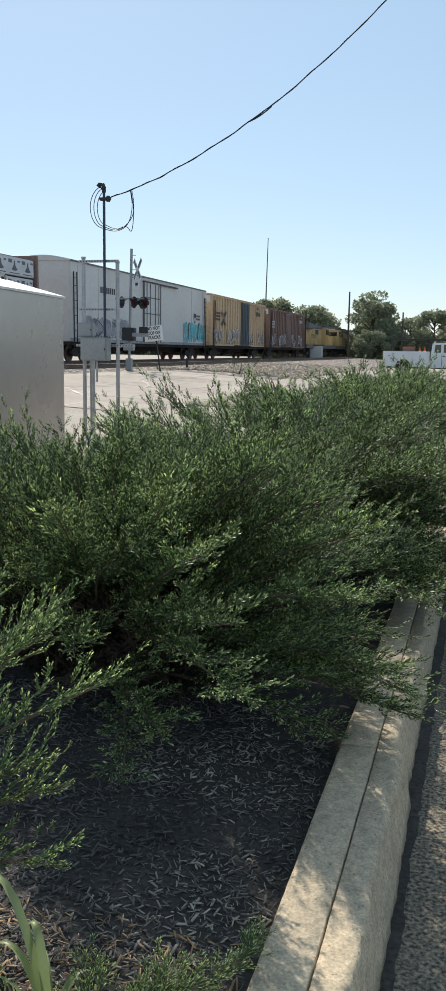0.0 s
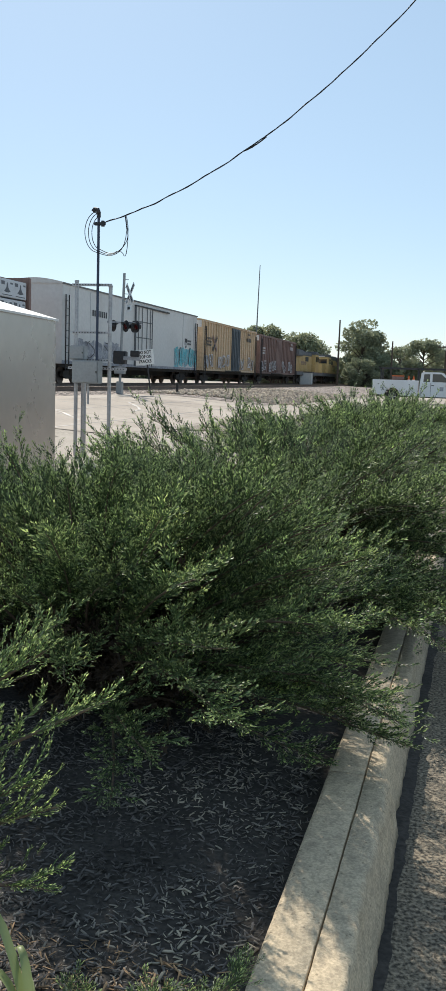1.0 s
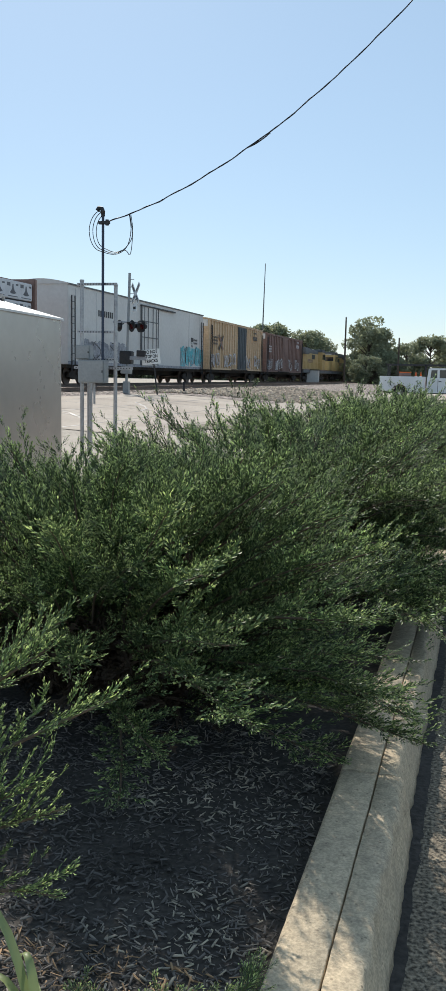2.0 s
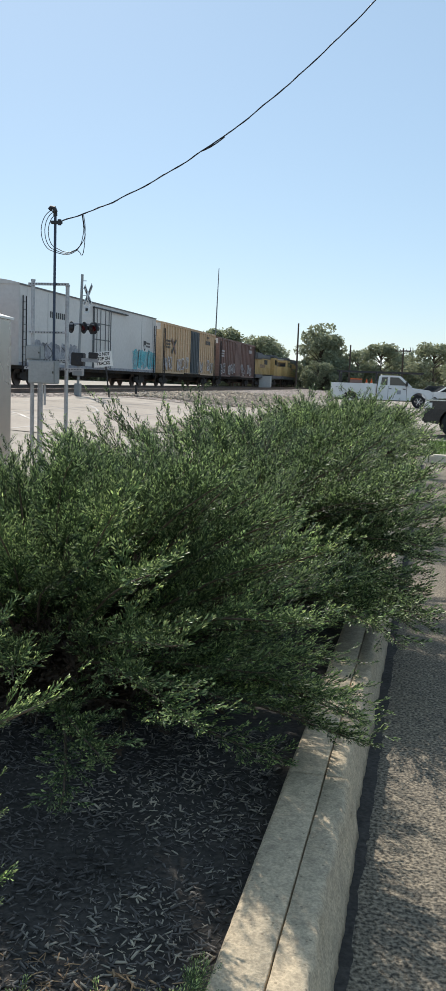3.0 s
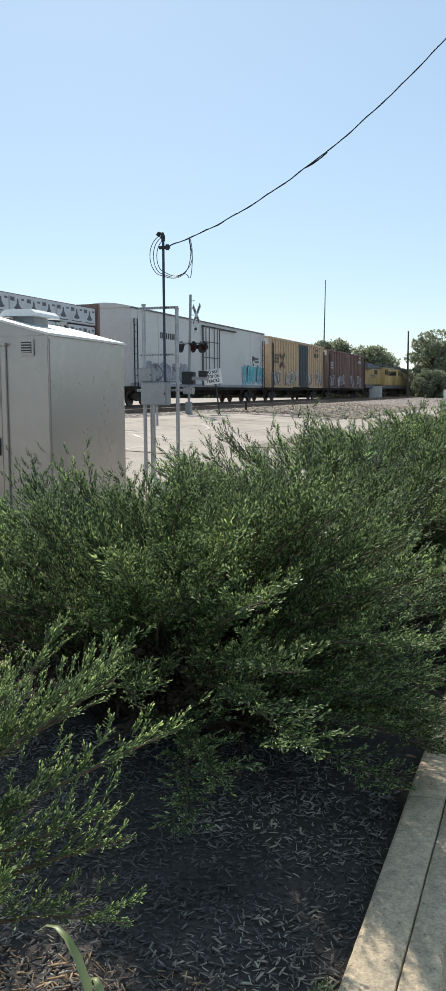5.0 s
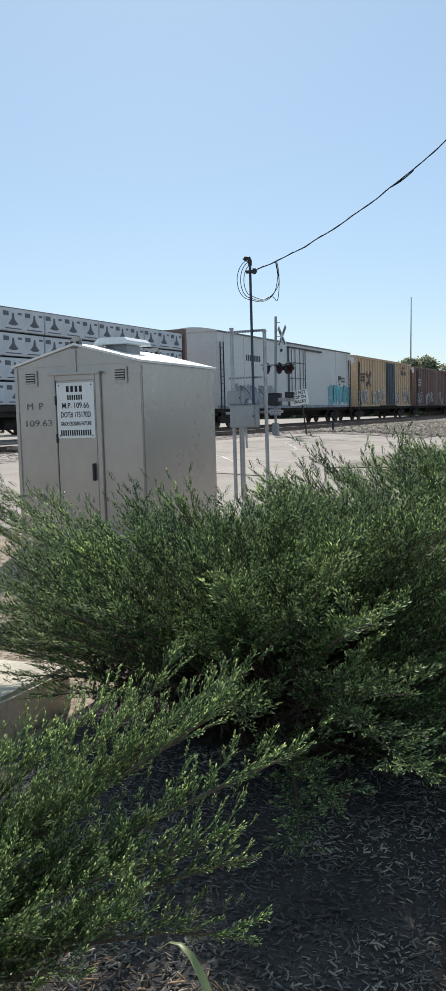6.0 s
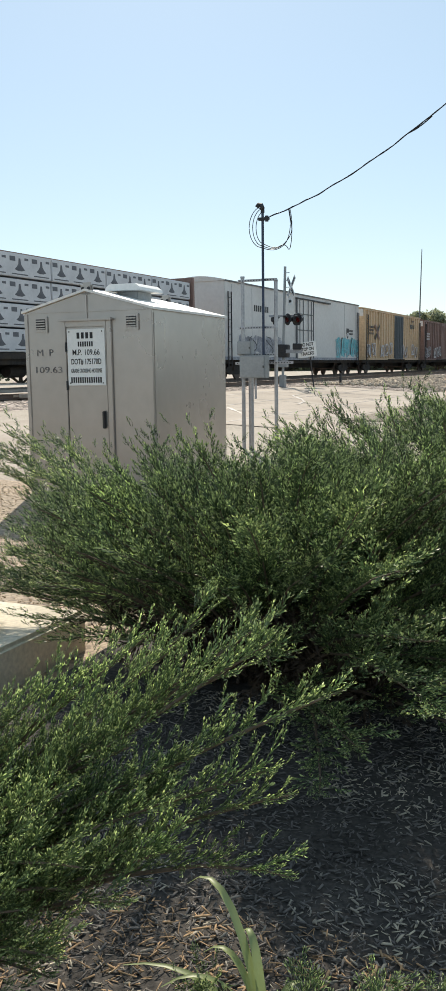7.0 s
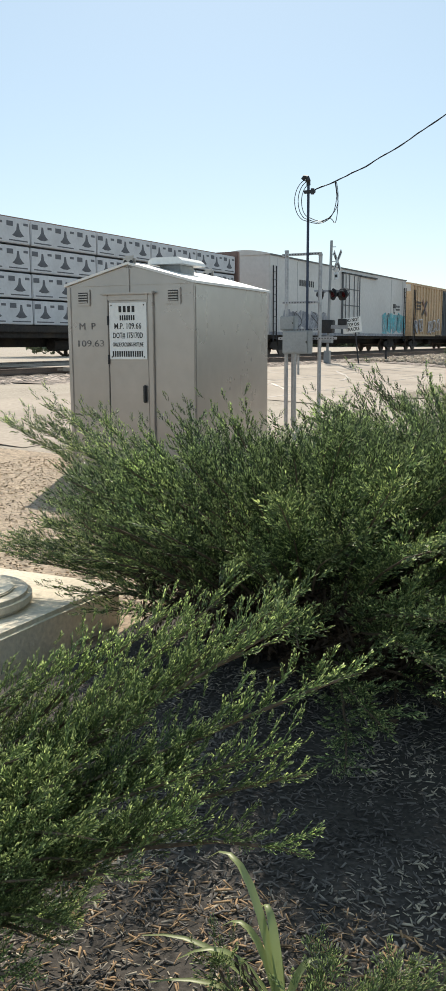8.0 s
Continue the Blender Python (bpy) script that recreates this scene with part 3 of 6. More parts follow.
# ---- junipers ----
def sprig_template(seed, twigs=7, beads=(3, 2, 2, 2), thick=1.0):
    """A unit sprig along +x: a flat spray of cord-like twigs, each a string of small scale leaves pressed close to it."""
    r = np.random.default_rng(seed)
    V, F, T = [], [], []
    def leaf(a, b, w, turn, tip=0):
        a, b = np.array(a), np.array(b)
        d = (b - a) / np.linalg.norm(b - a)
        s = np.cross(d, (0, 0, 1.0)) if abs(d[2]) < 0.9 else np.cross(d, (0, 1.0, 0))
        s /= np.linalg.norm(s); u = np.cross(d, s)
        p, q = math.cos(turn) * s + math.sin(turn) * u, math.cos(turn + 2.0) * s + math.sin(turn + 2.0) * u
        o = len(V)
        m = a + 0.62 * (b - a)
        V.extend((a, m + w * p, b, m + w * q))
        F.append((o, o + 1, o + 2)); F.append((o, o + 2, o + 3)); T.extend((tip, tip))
    leaf((0, 0, 0), (0.9, 0, 0.05), 0.012, 0.3)
    cords = [((0.15, 0.0, 0.0), (1.0, 0.0, 0.06), beads[0] + 2)]
    for i in range(twigs):
        t = 0.04 + 0.76 * i / (twigs - 1)
        side = 1 if i % 2 else -1
        roll, an = r.normal(0, 0.45), r.uniform(0.28, 0.50)
        d = np.array((math.cos(an), math.sin(an) * side * math.cos(roll), math.sin(an) * math.sin(roll) + 0.14))
        a = np.array((t, 0, 0.06 * t))
        cords.append((tuple(a), tuple(a + d * (0.40 * (1 - t) + 0.17) * r.uniform(0.75, 1.25)), beads[min(3, int(t * 4.4))]))
    for a, b, n in cords:
        a, b = np.array(a), np.array(b)
        ln = np.linalg.norm(b - a)
        d = (b - a) / ln
        for k in range(n):
            p = a + (b - a) * (0.15 + 0.85 * k / n)
            q = d + r.normal(0, 0.14, 3)
            leaf(p, p + q / np.linalg.norm(q) * (ln * 0.85 / n + 0.045) * r.uniform(0.85, 1.15), thick * r.uniform(0.032, 0.044), r.uniform(0, 6.28), int(k == n - 1))
    return np.array(V, np.float32), np.array(F, np.int32), np.array(T, np.int32)


SPRIGS = [sprig_template(s) for s in (1, 2, 3)]
FINE_SPRIGS = [sprig_template(s, 8, (4, 3, 3, 2), 0.85) for s in (7, 8, 9)]
FAR_SPRIGS = [sprig_template(s, 6, (2, 2, 2, 1)) for s in (4, 5, 6)]


def unit(a):
    return a / np.maximum(1e-9, np.linalg.norm(a, axis=-1, keepdims=True))


def juniper(label, centre, rx, ry, height, branches, seed, spacing=0.026, size=0.13, tips=(), material=None, tip_material=None, low=0.08, bare=0.42, boxy=0.6, dry=0.05, echo=0, sprays=0, plume=0.26, lift=0.14):
    """A spreading juniper: arching limbs from a crown at the ground, each with alternating feathery plumes over its outer length."""
    r = np.random.default_rng(seed)
    thing = empty("juniper_bush", Matrix.Translation(centre), label, "juniper bush", "junipers")
    old, lit_sprays, dead = ([], [], [], []), ([], [], [], []), ([], [], [], [])
    limbs = bmesh.new()
    goals = [(Vector(t) - Vector(centre), 1.0) for t in tips]
    for g, _ in list(goals):
        for k in range(echo):
            goals.append((g * r.uniform(0.80, 0.97) + Vector(r.normal(0, 0.055, 3)), 0.9))
    for i in range(branches):
        th = 2 * math.pi * (i * 0.61803 % 1.0) + r.normal(0, 0.1)
        ph = math.asin(min(0.99, max(low, r.uniform(low, 1.0) ** 0.85)))
        k = r.uniform(0.82, 1.10) if ph < 0.8 else r.uniform(0.85, 1.0)
        cp, sp = math.cos(ph) ** 0.65, math.sin(ph) ** boxy
        goals.append((Vector((rx * cp * math.cos(th) * k, ry * cp * math.sin(th) * k, max(0.12, height * sp * k * r.uniform(0.88, 1.05)))), r.uniform(0.8, 1.15)))
    lit_count = sprays

    def feather(lists, pos, tan, up, taper, fat):
        """Sprigs on both sides of an axis, leaning towards its tip."""
        n = len(pos)
        lat = unit(np.cross(tan, up) + 1e-6)
        side = np.where(np.arange(n) % 2, 1.0, -1.0)
        roll = r.normal(0.15, 0.45, n)
        an = r.uniform(0.28, 0.56, n) * (0.15 + 0.85 * np.minimum(1, taper * 2.2))
        d = tan * np.cos(an)[:, None] + (lat * (side * np.cos(roll))[:, None] + up * np.sin(roll)[:, None]) * np.sin(an)[:, None]
        lists[0].append(pos); lists[1].append(unit(d)); lists[2].append(unit(up + r.normal(0, 0.30, (n, 3))))
        lists[3].append(size * fat * (0.50 + 0.62 * taper) * r.uniform(0.75, 1.25, n))

    for num, (g, fat) in enumerate(goals):
        lists = lit_sprays if num < lit_count else old
        out = Vector((g.x, g.y, 0))
        start = out * 0.06 + Vector((r.normal(0, 0.05), r.normal(0, 0.05), 0.0))
        c1 = start.lerp(g, 0.45) + Vector((0, 0, 0.22 * height * r.uniform(0.3, 1.2)))
        c2 = start.lerp(g, 0.80) + Vector((r.normal(0, 0.04), r.normal(0, 0.04), 0.10 * height * r.uniform(0.0, 1.2)))
        ts = np.linspace(0, 1, 14)[:, None]
        P = ((1 - ts) ** 3 * np.array(start) + 3 * (1 - ts) ** 2 * ts * np.array(c1) + 3 * (1 - ts) * ts ** 2 * np.array(c2) + ts ** 3 * np.array(g))
        tube(limbs, [tuple(p) for p in P[::2]] + [tuple(P[-1])], lambda q: 0.0065 * (1 - q) + 0.0015, 4)
        ln = float(np.linalg.norm(np.diff(P, axis=0), axis=1).sum())

        def at(q):
            q = np.minimum(q, 1.0)
            idx = np.minimum((q * 13).astype(int), 12)
            fr = (q * 13 - idx)[:, None]
            tan = unit(P[idx + 1] - P[idx])
            lat = unit(np.cross(tan, (0, 0, 1.0)) + 1e-6)
            return P[idx] * (1 - fr) + P[idx + 1] * fr, tan, lat, np.cross(lat, tan)

        n = max(8, int(ln * (1 - bare) / spacing))
        q = bare + (1 - bare) * (np.arange(n) + r.random(n) * 0.5) / n
        pos, tan, lat, up = at(q)
        feather(lists, pos, tan, up, np.sqrt(np.clip((1 - q) / (1 - bare), 0, 1)), fat)
        nb = max(4, int(ln * (1 - bare) / (plume * 0.33)))
        q = bare + (0.93 - bare) * (np.arange(nb) + r.random(nb) * 0.7) / nb
        pos, tan, lat, up = at(q)
        for j in range(nb):
            rel = (q[j] - bare) / (1 - bare)
            L = plume * fat * (1.05 - 0.6 * rel) * r.uniform(0.7, 1.25)
            a, roll, sd = r.uniform(0.30, 0.60), r.normal(0.30, 0.5), 1 if j % 2 else -1
            d = tan[j] * math.cos(a) + (lat[j] * sd * math.cos(roll) + up[j] * math.sin(roll)) * math.sin(a)
            m = max(4, int(L / spacing))
            w = ((np.arange(m) + r.random(m) * 0.4) / m)[:, None]
            bend = tan[j] * 0.38 + np.array((0, 0, lift))
            bt = unit(d + 2 * w * bend)
            bl = unit(np.cross(bt, up[j]) + 1e-6)
            feather(lists, pos[j] + L * (d * w + bend * w * w), bt, np.cross(bl, bt), np.sqrt(np.clip(1 - w[:, 0], 0, 1)), fat * 0.92)
        # dry inner twigs; their dark colour also deepens the shaded hollow
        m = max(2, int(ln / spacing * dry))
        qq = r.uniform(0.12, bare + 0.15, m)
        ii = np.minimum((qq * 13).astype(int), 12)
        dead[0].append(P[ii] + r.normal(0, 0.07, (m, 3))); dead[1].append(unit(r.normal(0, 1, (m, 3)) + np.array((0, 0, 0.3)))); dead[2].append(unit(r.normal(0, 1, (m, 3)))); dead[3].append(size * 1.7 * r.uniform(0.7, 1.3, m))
    part("limb", limbs, M_TWIG, thing)

    def fill(name, lists, material, tip, lab, templates):
        O, X, Z, S = (np.concatenate(k) for k in lists)
        Y = unit(np.cross(Z, X)); Z2 = np.cross(X, Y)
        V, F, base = [], [], 0
        pick = np.random.default_rng(seed + 1).integers(0, 3, len(O))
        mark = []
        for k, (tv, tf, tt) in enumerate(templates):
            w = np.where(pick == k)[0]
            if not len(w):
                continue
            B = np.stack([X[w], Y[w], Z2[w]], 1) * S[w][:, None, None]
            vv = np.einsum("vk,nkc->nvc", tv, B) + O[w][:, None, :]
            ff = tf[None] + (np.arange(len(w)) * len(tv))[:, None, None] + base
            V.append(vv.reshape(-1, 3)); F.append(ff.reshape(-1, 3)); base += len(w) * len(tv); mark.append(np.tile(tt, len(w)))
        V = np.concatenate(V)
        V[:, 2] = np.maximum(V[:, 2], 0.01)
        ob = raw(name, V, np.concatenate(F), material, thing, lab, kind="stuff")
        # paler growing tips over leaves whose colour holds some of the shading
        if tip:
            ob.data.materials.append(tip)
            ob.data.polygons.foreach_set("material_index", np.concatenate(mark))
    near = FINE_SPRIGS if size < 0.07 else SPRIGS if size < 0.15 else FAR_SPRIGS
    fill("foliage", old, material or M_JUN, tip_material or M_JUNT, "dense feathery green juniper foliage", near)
    # the first limbs take the brighter colours that imitate sun
    if lit_count:
        fill("sunlit_sprays", lit_sprays, M_JUNN, M_JUNNT, "green outer sprays, coloured brighter as if the sun caught them", near)
    fill("shaded_dry_foliage", dead, M_DEAD, None, "dry brown inner twigs, coloured darker for the shade inside the bush", FAR_SPRIGS)
    return thing


juniper("large spreading green juniper overhanging the kerb", (-0.68, 6.12, 0.09), 1.19, 1.30, 1.0, 160, 11, spacing=0.0275, size=0.087, low=0.45, bare=0.30, dry=0.35, echo=0, sprays=36, plume=0.25, lift=0.22,
        tips=((-2.72, 6.6, 0.98), (-2.45, 6.5, 0.97), (-2.5, 6.65, 1.0), (-2.5, 6.1, 0.36), (-2.3, 6.1, 0.40), (-2.35, 6.2, 0.44), (-2.15, 6.0, 0.38), (0.70, 5.3, 0.33), (0.68, 5.4, 0.36), (0.66, 5.25, 0.42),
              (0.34, 4.58, 0.62), (0.25, 4.75, 0.75), (0.15, 4.91, 0.88), (0.52, 5.10, 0.73), (-0.05, 4.75, 0.30), (0.05, 4.8, 0.42), (-2.35, 6.5, 1.08), (-2.2, 6.7, 1.05),
              (-1.95, 6.2, 0.66), (-2.05, 6.0, 0.42), (-1.7, 5.8, 0.32), (-1.6, 6.0, 0.38), (-1.9, 6.15, 0.34), (-1.5, 5.6, 0.30), (-2.1, 6.4, 0.72), (-2.0, 6.1, 0.55), (-1.9, 5.9, 0.60), (-2.15, 6.2, 0.50), (-1.8, 5.9, 0.45), (-2.2, 6.3, 0.62), (-1.6, 5.7, 0.50), (-0.2, 4.8, 0.6), (0.45, 5.3, 0.25), (-0.35, 5.0, 0.95), (-0.05, 5.15, 1.0), (0.55, 5.6, 0.85), (0.60, 5.5, 0.27), (0.64, 5.8, 0.28),
              (0.50, 5.5, 0.38), (0.40, 5.3, 0.52), (0.3, 5.2, 0.45), (0.35, 5.4, 0.75), (0.20, 5.6, 1.05), (0.28, 5.8, 1.0), (0.15, 5.75, 1.1), (0.05, 5.7, 1.12), (0.25, 5.45, 0.90), (0.1, 5.5, 1.05), (0.30, 5.95, 0.85), (0.45, 6.0, 0.35), (0.5, 6.4, 0.40), (0.35, 5.8, 0.50), (0.55, 6.7, 0.35), (0.4, 6.5, 0.55), (0.6, 6.9, 0.50), (0.3, 6.2, 0.60), (0.55, 6.2, 0.30), (0.2, 5.9, 0.40), (0.3, 6.6, 0.75), (0.65, 7.1, 0.40), (0.5, 6.8, 0.26), (0.4, 7.0, 0.36), (0.3, 6.9, 0.50), (0.45, 6.5, 0.26), (0.52, 6.9, 0.55), (0.45, 6.2, 0.28), (0.38, 5.6, 0.35), (0.1, 6.0, 0.6), (0.30, 5.5, 1.03), (0.40, 5.6, 0.95), (0.2, 5.4, 1.06), (0.45, 5.45, 0.85), (0.38, 5.3, 0.85), (0.35, 5.5, 0.95), (0.45, 5.3, 0.70)))
juniper("low bright green juniper beside the mulch, reaching out", (-0.98, 3.85, 0.09), 0.75, 0.50, 0.55, 16, 23, spacing=0.024, size=0.062, material=M_JUNY, tip_material=M_JUNYT, bare=0.15, echo=1, plume=0.16, lift=0.55,
        tips=((0.234, 4.0, 0.884), (0.08, 4.1, 0.926), (0.0, 4.3, 0.905), (-0.136, 4.3, 0.912), (-0.25, 4.2, 0.86), (-0.39, 4.1, 0.78), (-0.47, 4.0, 0.736), (0.12, 3.97, 0.74), (-0.08, 3.95, 0.68),
              (-0.2, 3.9, 0.62), (-0.15, 4.0, 0.76), (-0.3, 3.9, 0.5), (-0.35, 4.05, 0.66), (-0.55, 3.95, 0.62), (-0.1, 4.1, 0.84), (-0.32, 3.8, 0.70), (-0.22, 3.85, 0.69), (-0.15, 3.95, 0.74), (-0.03, 3.95, 0.74), (-0.2, 3.75, 0.57),
              (-0.27, 3.7, 0.56), (-0.05, 3.93, 0.70), (-0.25, 3.7, 0.45), (-0.35, 3.65, 0.40), (-0.4, 3.85, 0.60), (-0.5, 3.75, 0.55), (-0.30, 3.85, 0.45), (-0.15, 3.72, 0.60), (-0.2, 3.9, 0.50), (-0.09, 3.7, 0.66), (-0.17, 3.65, 0.60), (-0.01, 3.7, 0.62), (-0.08, 3.62, 0.56), (0.02, 3.8, 0.66), (-0.15, 3.6, 0.48), (-0.2, 3.65, 0.62), (-0.3, 3.8, 0.62), (0.0, 3.85, 0.72), (-0.38, 3.75, 0.48), (-0.22, 3.8, 0.42), (-0.3, 3.7, 0.50)))
juniper("small bright juniper shoot at the bed's near edge", (0.10, 4.02, 0.10), 0.16, 0.14, 0.12, 5, 29, spacing=0.018, size=0.055, material=M_JUNY, tip_material=M_JUNYT, bare=0.12, plume=0.09,
        tips=((0.40, 4.26, 0.25), (0.33, 4.20, 0.19), (0.25, 4.18, 0.21), (0.30, 4.0, 0.17)))
juniper("spreading green juniper in the row behind the kerb", (-0.30, 8.55, 0.09), 1.34, 1.58, 1.15, 95, 31, spacing=0.041, size=0.115, low=0.15, bare=0.30, dry=0.4, echo=0, plume=0.30,
        tips=((0.92, 6.6, 0.34), (0.84, 6.5, 0.36), (0.78, 6.35, 0.33), (0.88, 6.45, 0.44), (0.70, 6.3, 0.40), (0.92, 7.5, 0.80), (0.94, 7.5, 0.62), (0.95, 7.6, 0.45), (0.90, 7.4, 0.95), (0.80, 7.3, 0.7), (0.70, 7.2, 0.55), (0.85, 7.4, 0.5), (0.60, 7.1, 0.45), (0.75, 7.3, 0.9), (0.98, 8.0, 0.5), (1.00, 8.4, 0.4), (0.98, 8.2, 0.7),
              (0.50, 7.0, 0.6), (0.65, 7.2, 0.8), (0.80, 7.6, 0.35), (0.90, 7.2, 0.36), (0.85, 7.1, 0.32), (0.75, 7.0, 0.38), (0.80, 6.9, 0.48), (0.65, 6.9, 0.32), (0.60, 6.8, 0.42), (0.75, 6.75, 0.42), (0.65, 6.7, 0.36), (0.85, 6.9, 0.44), (0.55, 6.6, 0.42), (0.93, 7.2, 0.55), (0.90, 7.0, 0.62)))
juniper("spreading green juniper in the row behind the kerb", (-0.22, 11.8, 0.09), 1.28, 1.45, 1.10, 75, 37, spacing=0.048, size=0.16, dry=0.3, plume=0.32)
juniper("spreading green juniper in the row behind the kerb", (-0.05, 14.6, 0.09), 1.2, 1.45, 1.08, 60, 41, spacing=0.055, size=0.18, dry=0.3, plume=0.34)
juniper("spreading green juniper at the end of the row", (0.1, 17.3, 0.09), 1.1, 1.35, 1.02, 50, 43, spacing=0.075, size=0.20, plume=0.34)


# ---- signal bungalow ----
def bungalow():
    W, D, H, R = 1.735, 2.19, 2.05, 0.21
    t = empty("signal_bungalow", pose(-5.526, 11.042, -0.02, 0, 0, 3.33) @ Matrix.Diagonal((0.904, 1, 1, 1)), "tan metal railway signal bungalow with a low gable roof", "signal bungalow")
    bm = bmesh.new()
    extrude(bm, [(0, 0), (W, 0), (W, H), (W / 2, H + R), (0, H)], 1, 0.0, D)
    part("body", bm, M_HUT, t, bevel=0.012)
    for s in (0, 1):
        bm = bmesh.new()
        x0, x1 = (-0.03, W / 2) if s == 0 else (W / 2, W + 0.03)
        z0, z1 = (H - 0.008, H + R) if s == 0 else (H + R, H - 0.008)
        extrude(bm, [(x0, z0 + 0.004), (x1, z1 + 0.004), (x1, z1 + 0.03), (x0, z0 + 0.03)], 1, -0.03, D + 0.03)
        part("roof_panel", bm, M_ROOFW, t, "sunlit white-painted metal roof")
    for x in (0.0, W - 0.045):
        part("corner_post", box(x - 0.004, x + 0.049, -0.012, 0.03, 0.0, H - 0.01), M_HUT, t, bevel=0.006)
    part("side_seam", box(W - 0.006, W + 0.012, 0.02, 0.075, 0.0, H - 0.03), M_HUT, t, bevel=0.005)
    part("drip_rail", box(0.50, 1.23, -0.075, 0.0, 1.945, 1.972), M_HUT, t, bevel=0.008)
    part("gable_trim", box(0.05, W - 0.05, -0.010, 0.0, 2.045, 2.06), M_HUT, t, bevel=0.003)
    for a in ((0.525, 0.585, 0.0, 1.945), (1.14, 1.205, 0.0, 1.945), (0.585, 1.14, 1.885, 1.945)):
        part("door_frame", box(a[0], a[1], -0.03, 0.0, a[2], a[3]), M_HUT, t, bevel=0.006)
    door = part("door", box(0.591, 1.134, -0.022, 0.0, 0.10, 1.879), M_HUT, t, bevel=0.006)
    part("handle", box(1.068, 1.105, -0.06, -0.02, 0.78, 0.97), M_DARK, door, "dark metal latch handle", bevel=0.008)
    for z in (0.4, 1.2, 1.62):
        bm = bmesh.new(); rod(bm, (0.588, -0.034, z), (0.588, -0.034, z + 0.10), 0.012, 8)
        part("hinge", bm, M_DARK, door)
    # notice on the door
    sg = part("notice", box(0.605, 1.118, -0.032, -0.024, 1.215, 1.825), M_WHITE, door, "white notice board with black lettering", bevel=0.003)
    sg.location = (0, 0, 0.035)
    def face(x, z):
        return pose(x, -0.0335, z, 90, 0, 0)
    for z, w, hh, k in ((1.756, 0.24, 0.066, 4), (1.664, 0.215, 0.054, 7), (1.275, 0.43, 0.062, 14)):
        bm = bmesh.new()
        for i in range(k):
            x = 0.86 - w / 2 + w * i / k
            bx(bm, x, x + w / k * 0.62, -0.0345, -0.0325, z - hh / 2, z + hh / 2)
        part("text_bar", bm, M_BLACK, sg)
    lettering("lettering", "M.P. 109.66", 0.088, face(0.86, 1.572), M_BLACK, sg, 0.37, bold=0.006)
    lettering("lettering", "DOT# 175170D", 0.085, face(0.86, 1.472), M_BLACK, sg, 0.41)
    lettering("lettering", "GRADE CROSSING HOTLINE", 0.062, face(0.86, 1.374), M_BLACK, sg, 0.42)
    for x, z in ((0.637, 1.798), (1.083, 1.798), (0.637, 1.242), (1.083, 1.242)):
        bm = bmesh.new(); rod(bm, (x, -0.036, z), (x, -0.030, z), 0.008, 8)
        part("screw", bm, M_DARK, sg)
    # stencilled milepost on the wall
    lettering("stencil", "M  P", 0.105, pose(0.27, -0.0035, 1.61, 90, 0, 0), M_STENCIL, t, 0.23, "faded stencilled letters", 0.0)
    lettering("stencil", "109.63", 0.10, pose(0.31, -0.0035, 1.42, 90, 0, 0), M_STENCIL, t, 0.37, "faded stencilled figures", 0.0)
    # louvred vents
    for x in (0.14, 1.375):
        vt = part("louvre_vent", box(x, x + 0.19, -0.02, 0.0, 1.835, 2.01), M_HUT, t, bevel=0.006)
        part("vent_hole", box(x + 0.03, x + 0.16, -0.024, -0.018, 1.865, 1.98), M_DARK, vt)
        for i in range(4):
            part("slat", box(x + 0.03, x + 0.16, -0.035, -0.022, 1.87 + 0.028 * i, 1.883 + 0.028 * i), M_HUT, vt)
    # roof ventilator
    vb = part("ventilator", box(0.93, 1.22, 0.62, 1.00, 2.10, 2.30), M_GREYBOX, t, "roof ventilator with a white cap", bevel=0.01)
    bm = bmesh.new()
    extrude(bm, [(0.83, 2.30), (1.32, 2.30), (1.31, 2.335), (1.25, 2.375), (0.90, 2.375), (0.84, 2.335)], 1, 0.50, 1.12)
    part("cap", bm, M_ROOFW, vb, "white rounded cap", bevel=0.015)
    for y in (0.02, D - 0.10):
        lug = part("lifting_lug", box(W / 2 - 0.085, W / 2 + 0.085, y - 0.02, y + 0.04, H + R - 0.06, H + R + 0.10), M_HUT, t, bevel=0.028)
        for x in (-0.04, 0.04):
            bm = bmesh.new(); rod(bm, (W / 2 + x, y - 0.026, H + R + 0.03), (W / 2 + x, y - 0.018, H + R + 0.03), 0.022, 12)
            part("hole", bm, M_DARK, lug)
    part("lug_strap", box(W / 2 - 0.012, W / 2 + 0.012, -0.016, 0.0, 1.975, 2.22), M_HUT, t)
    part("skid", box(0.02, W - 0.02, 0.02, D - 0.02, -0.06, 0.004), M_DARK, t)
    return t


bungalow()


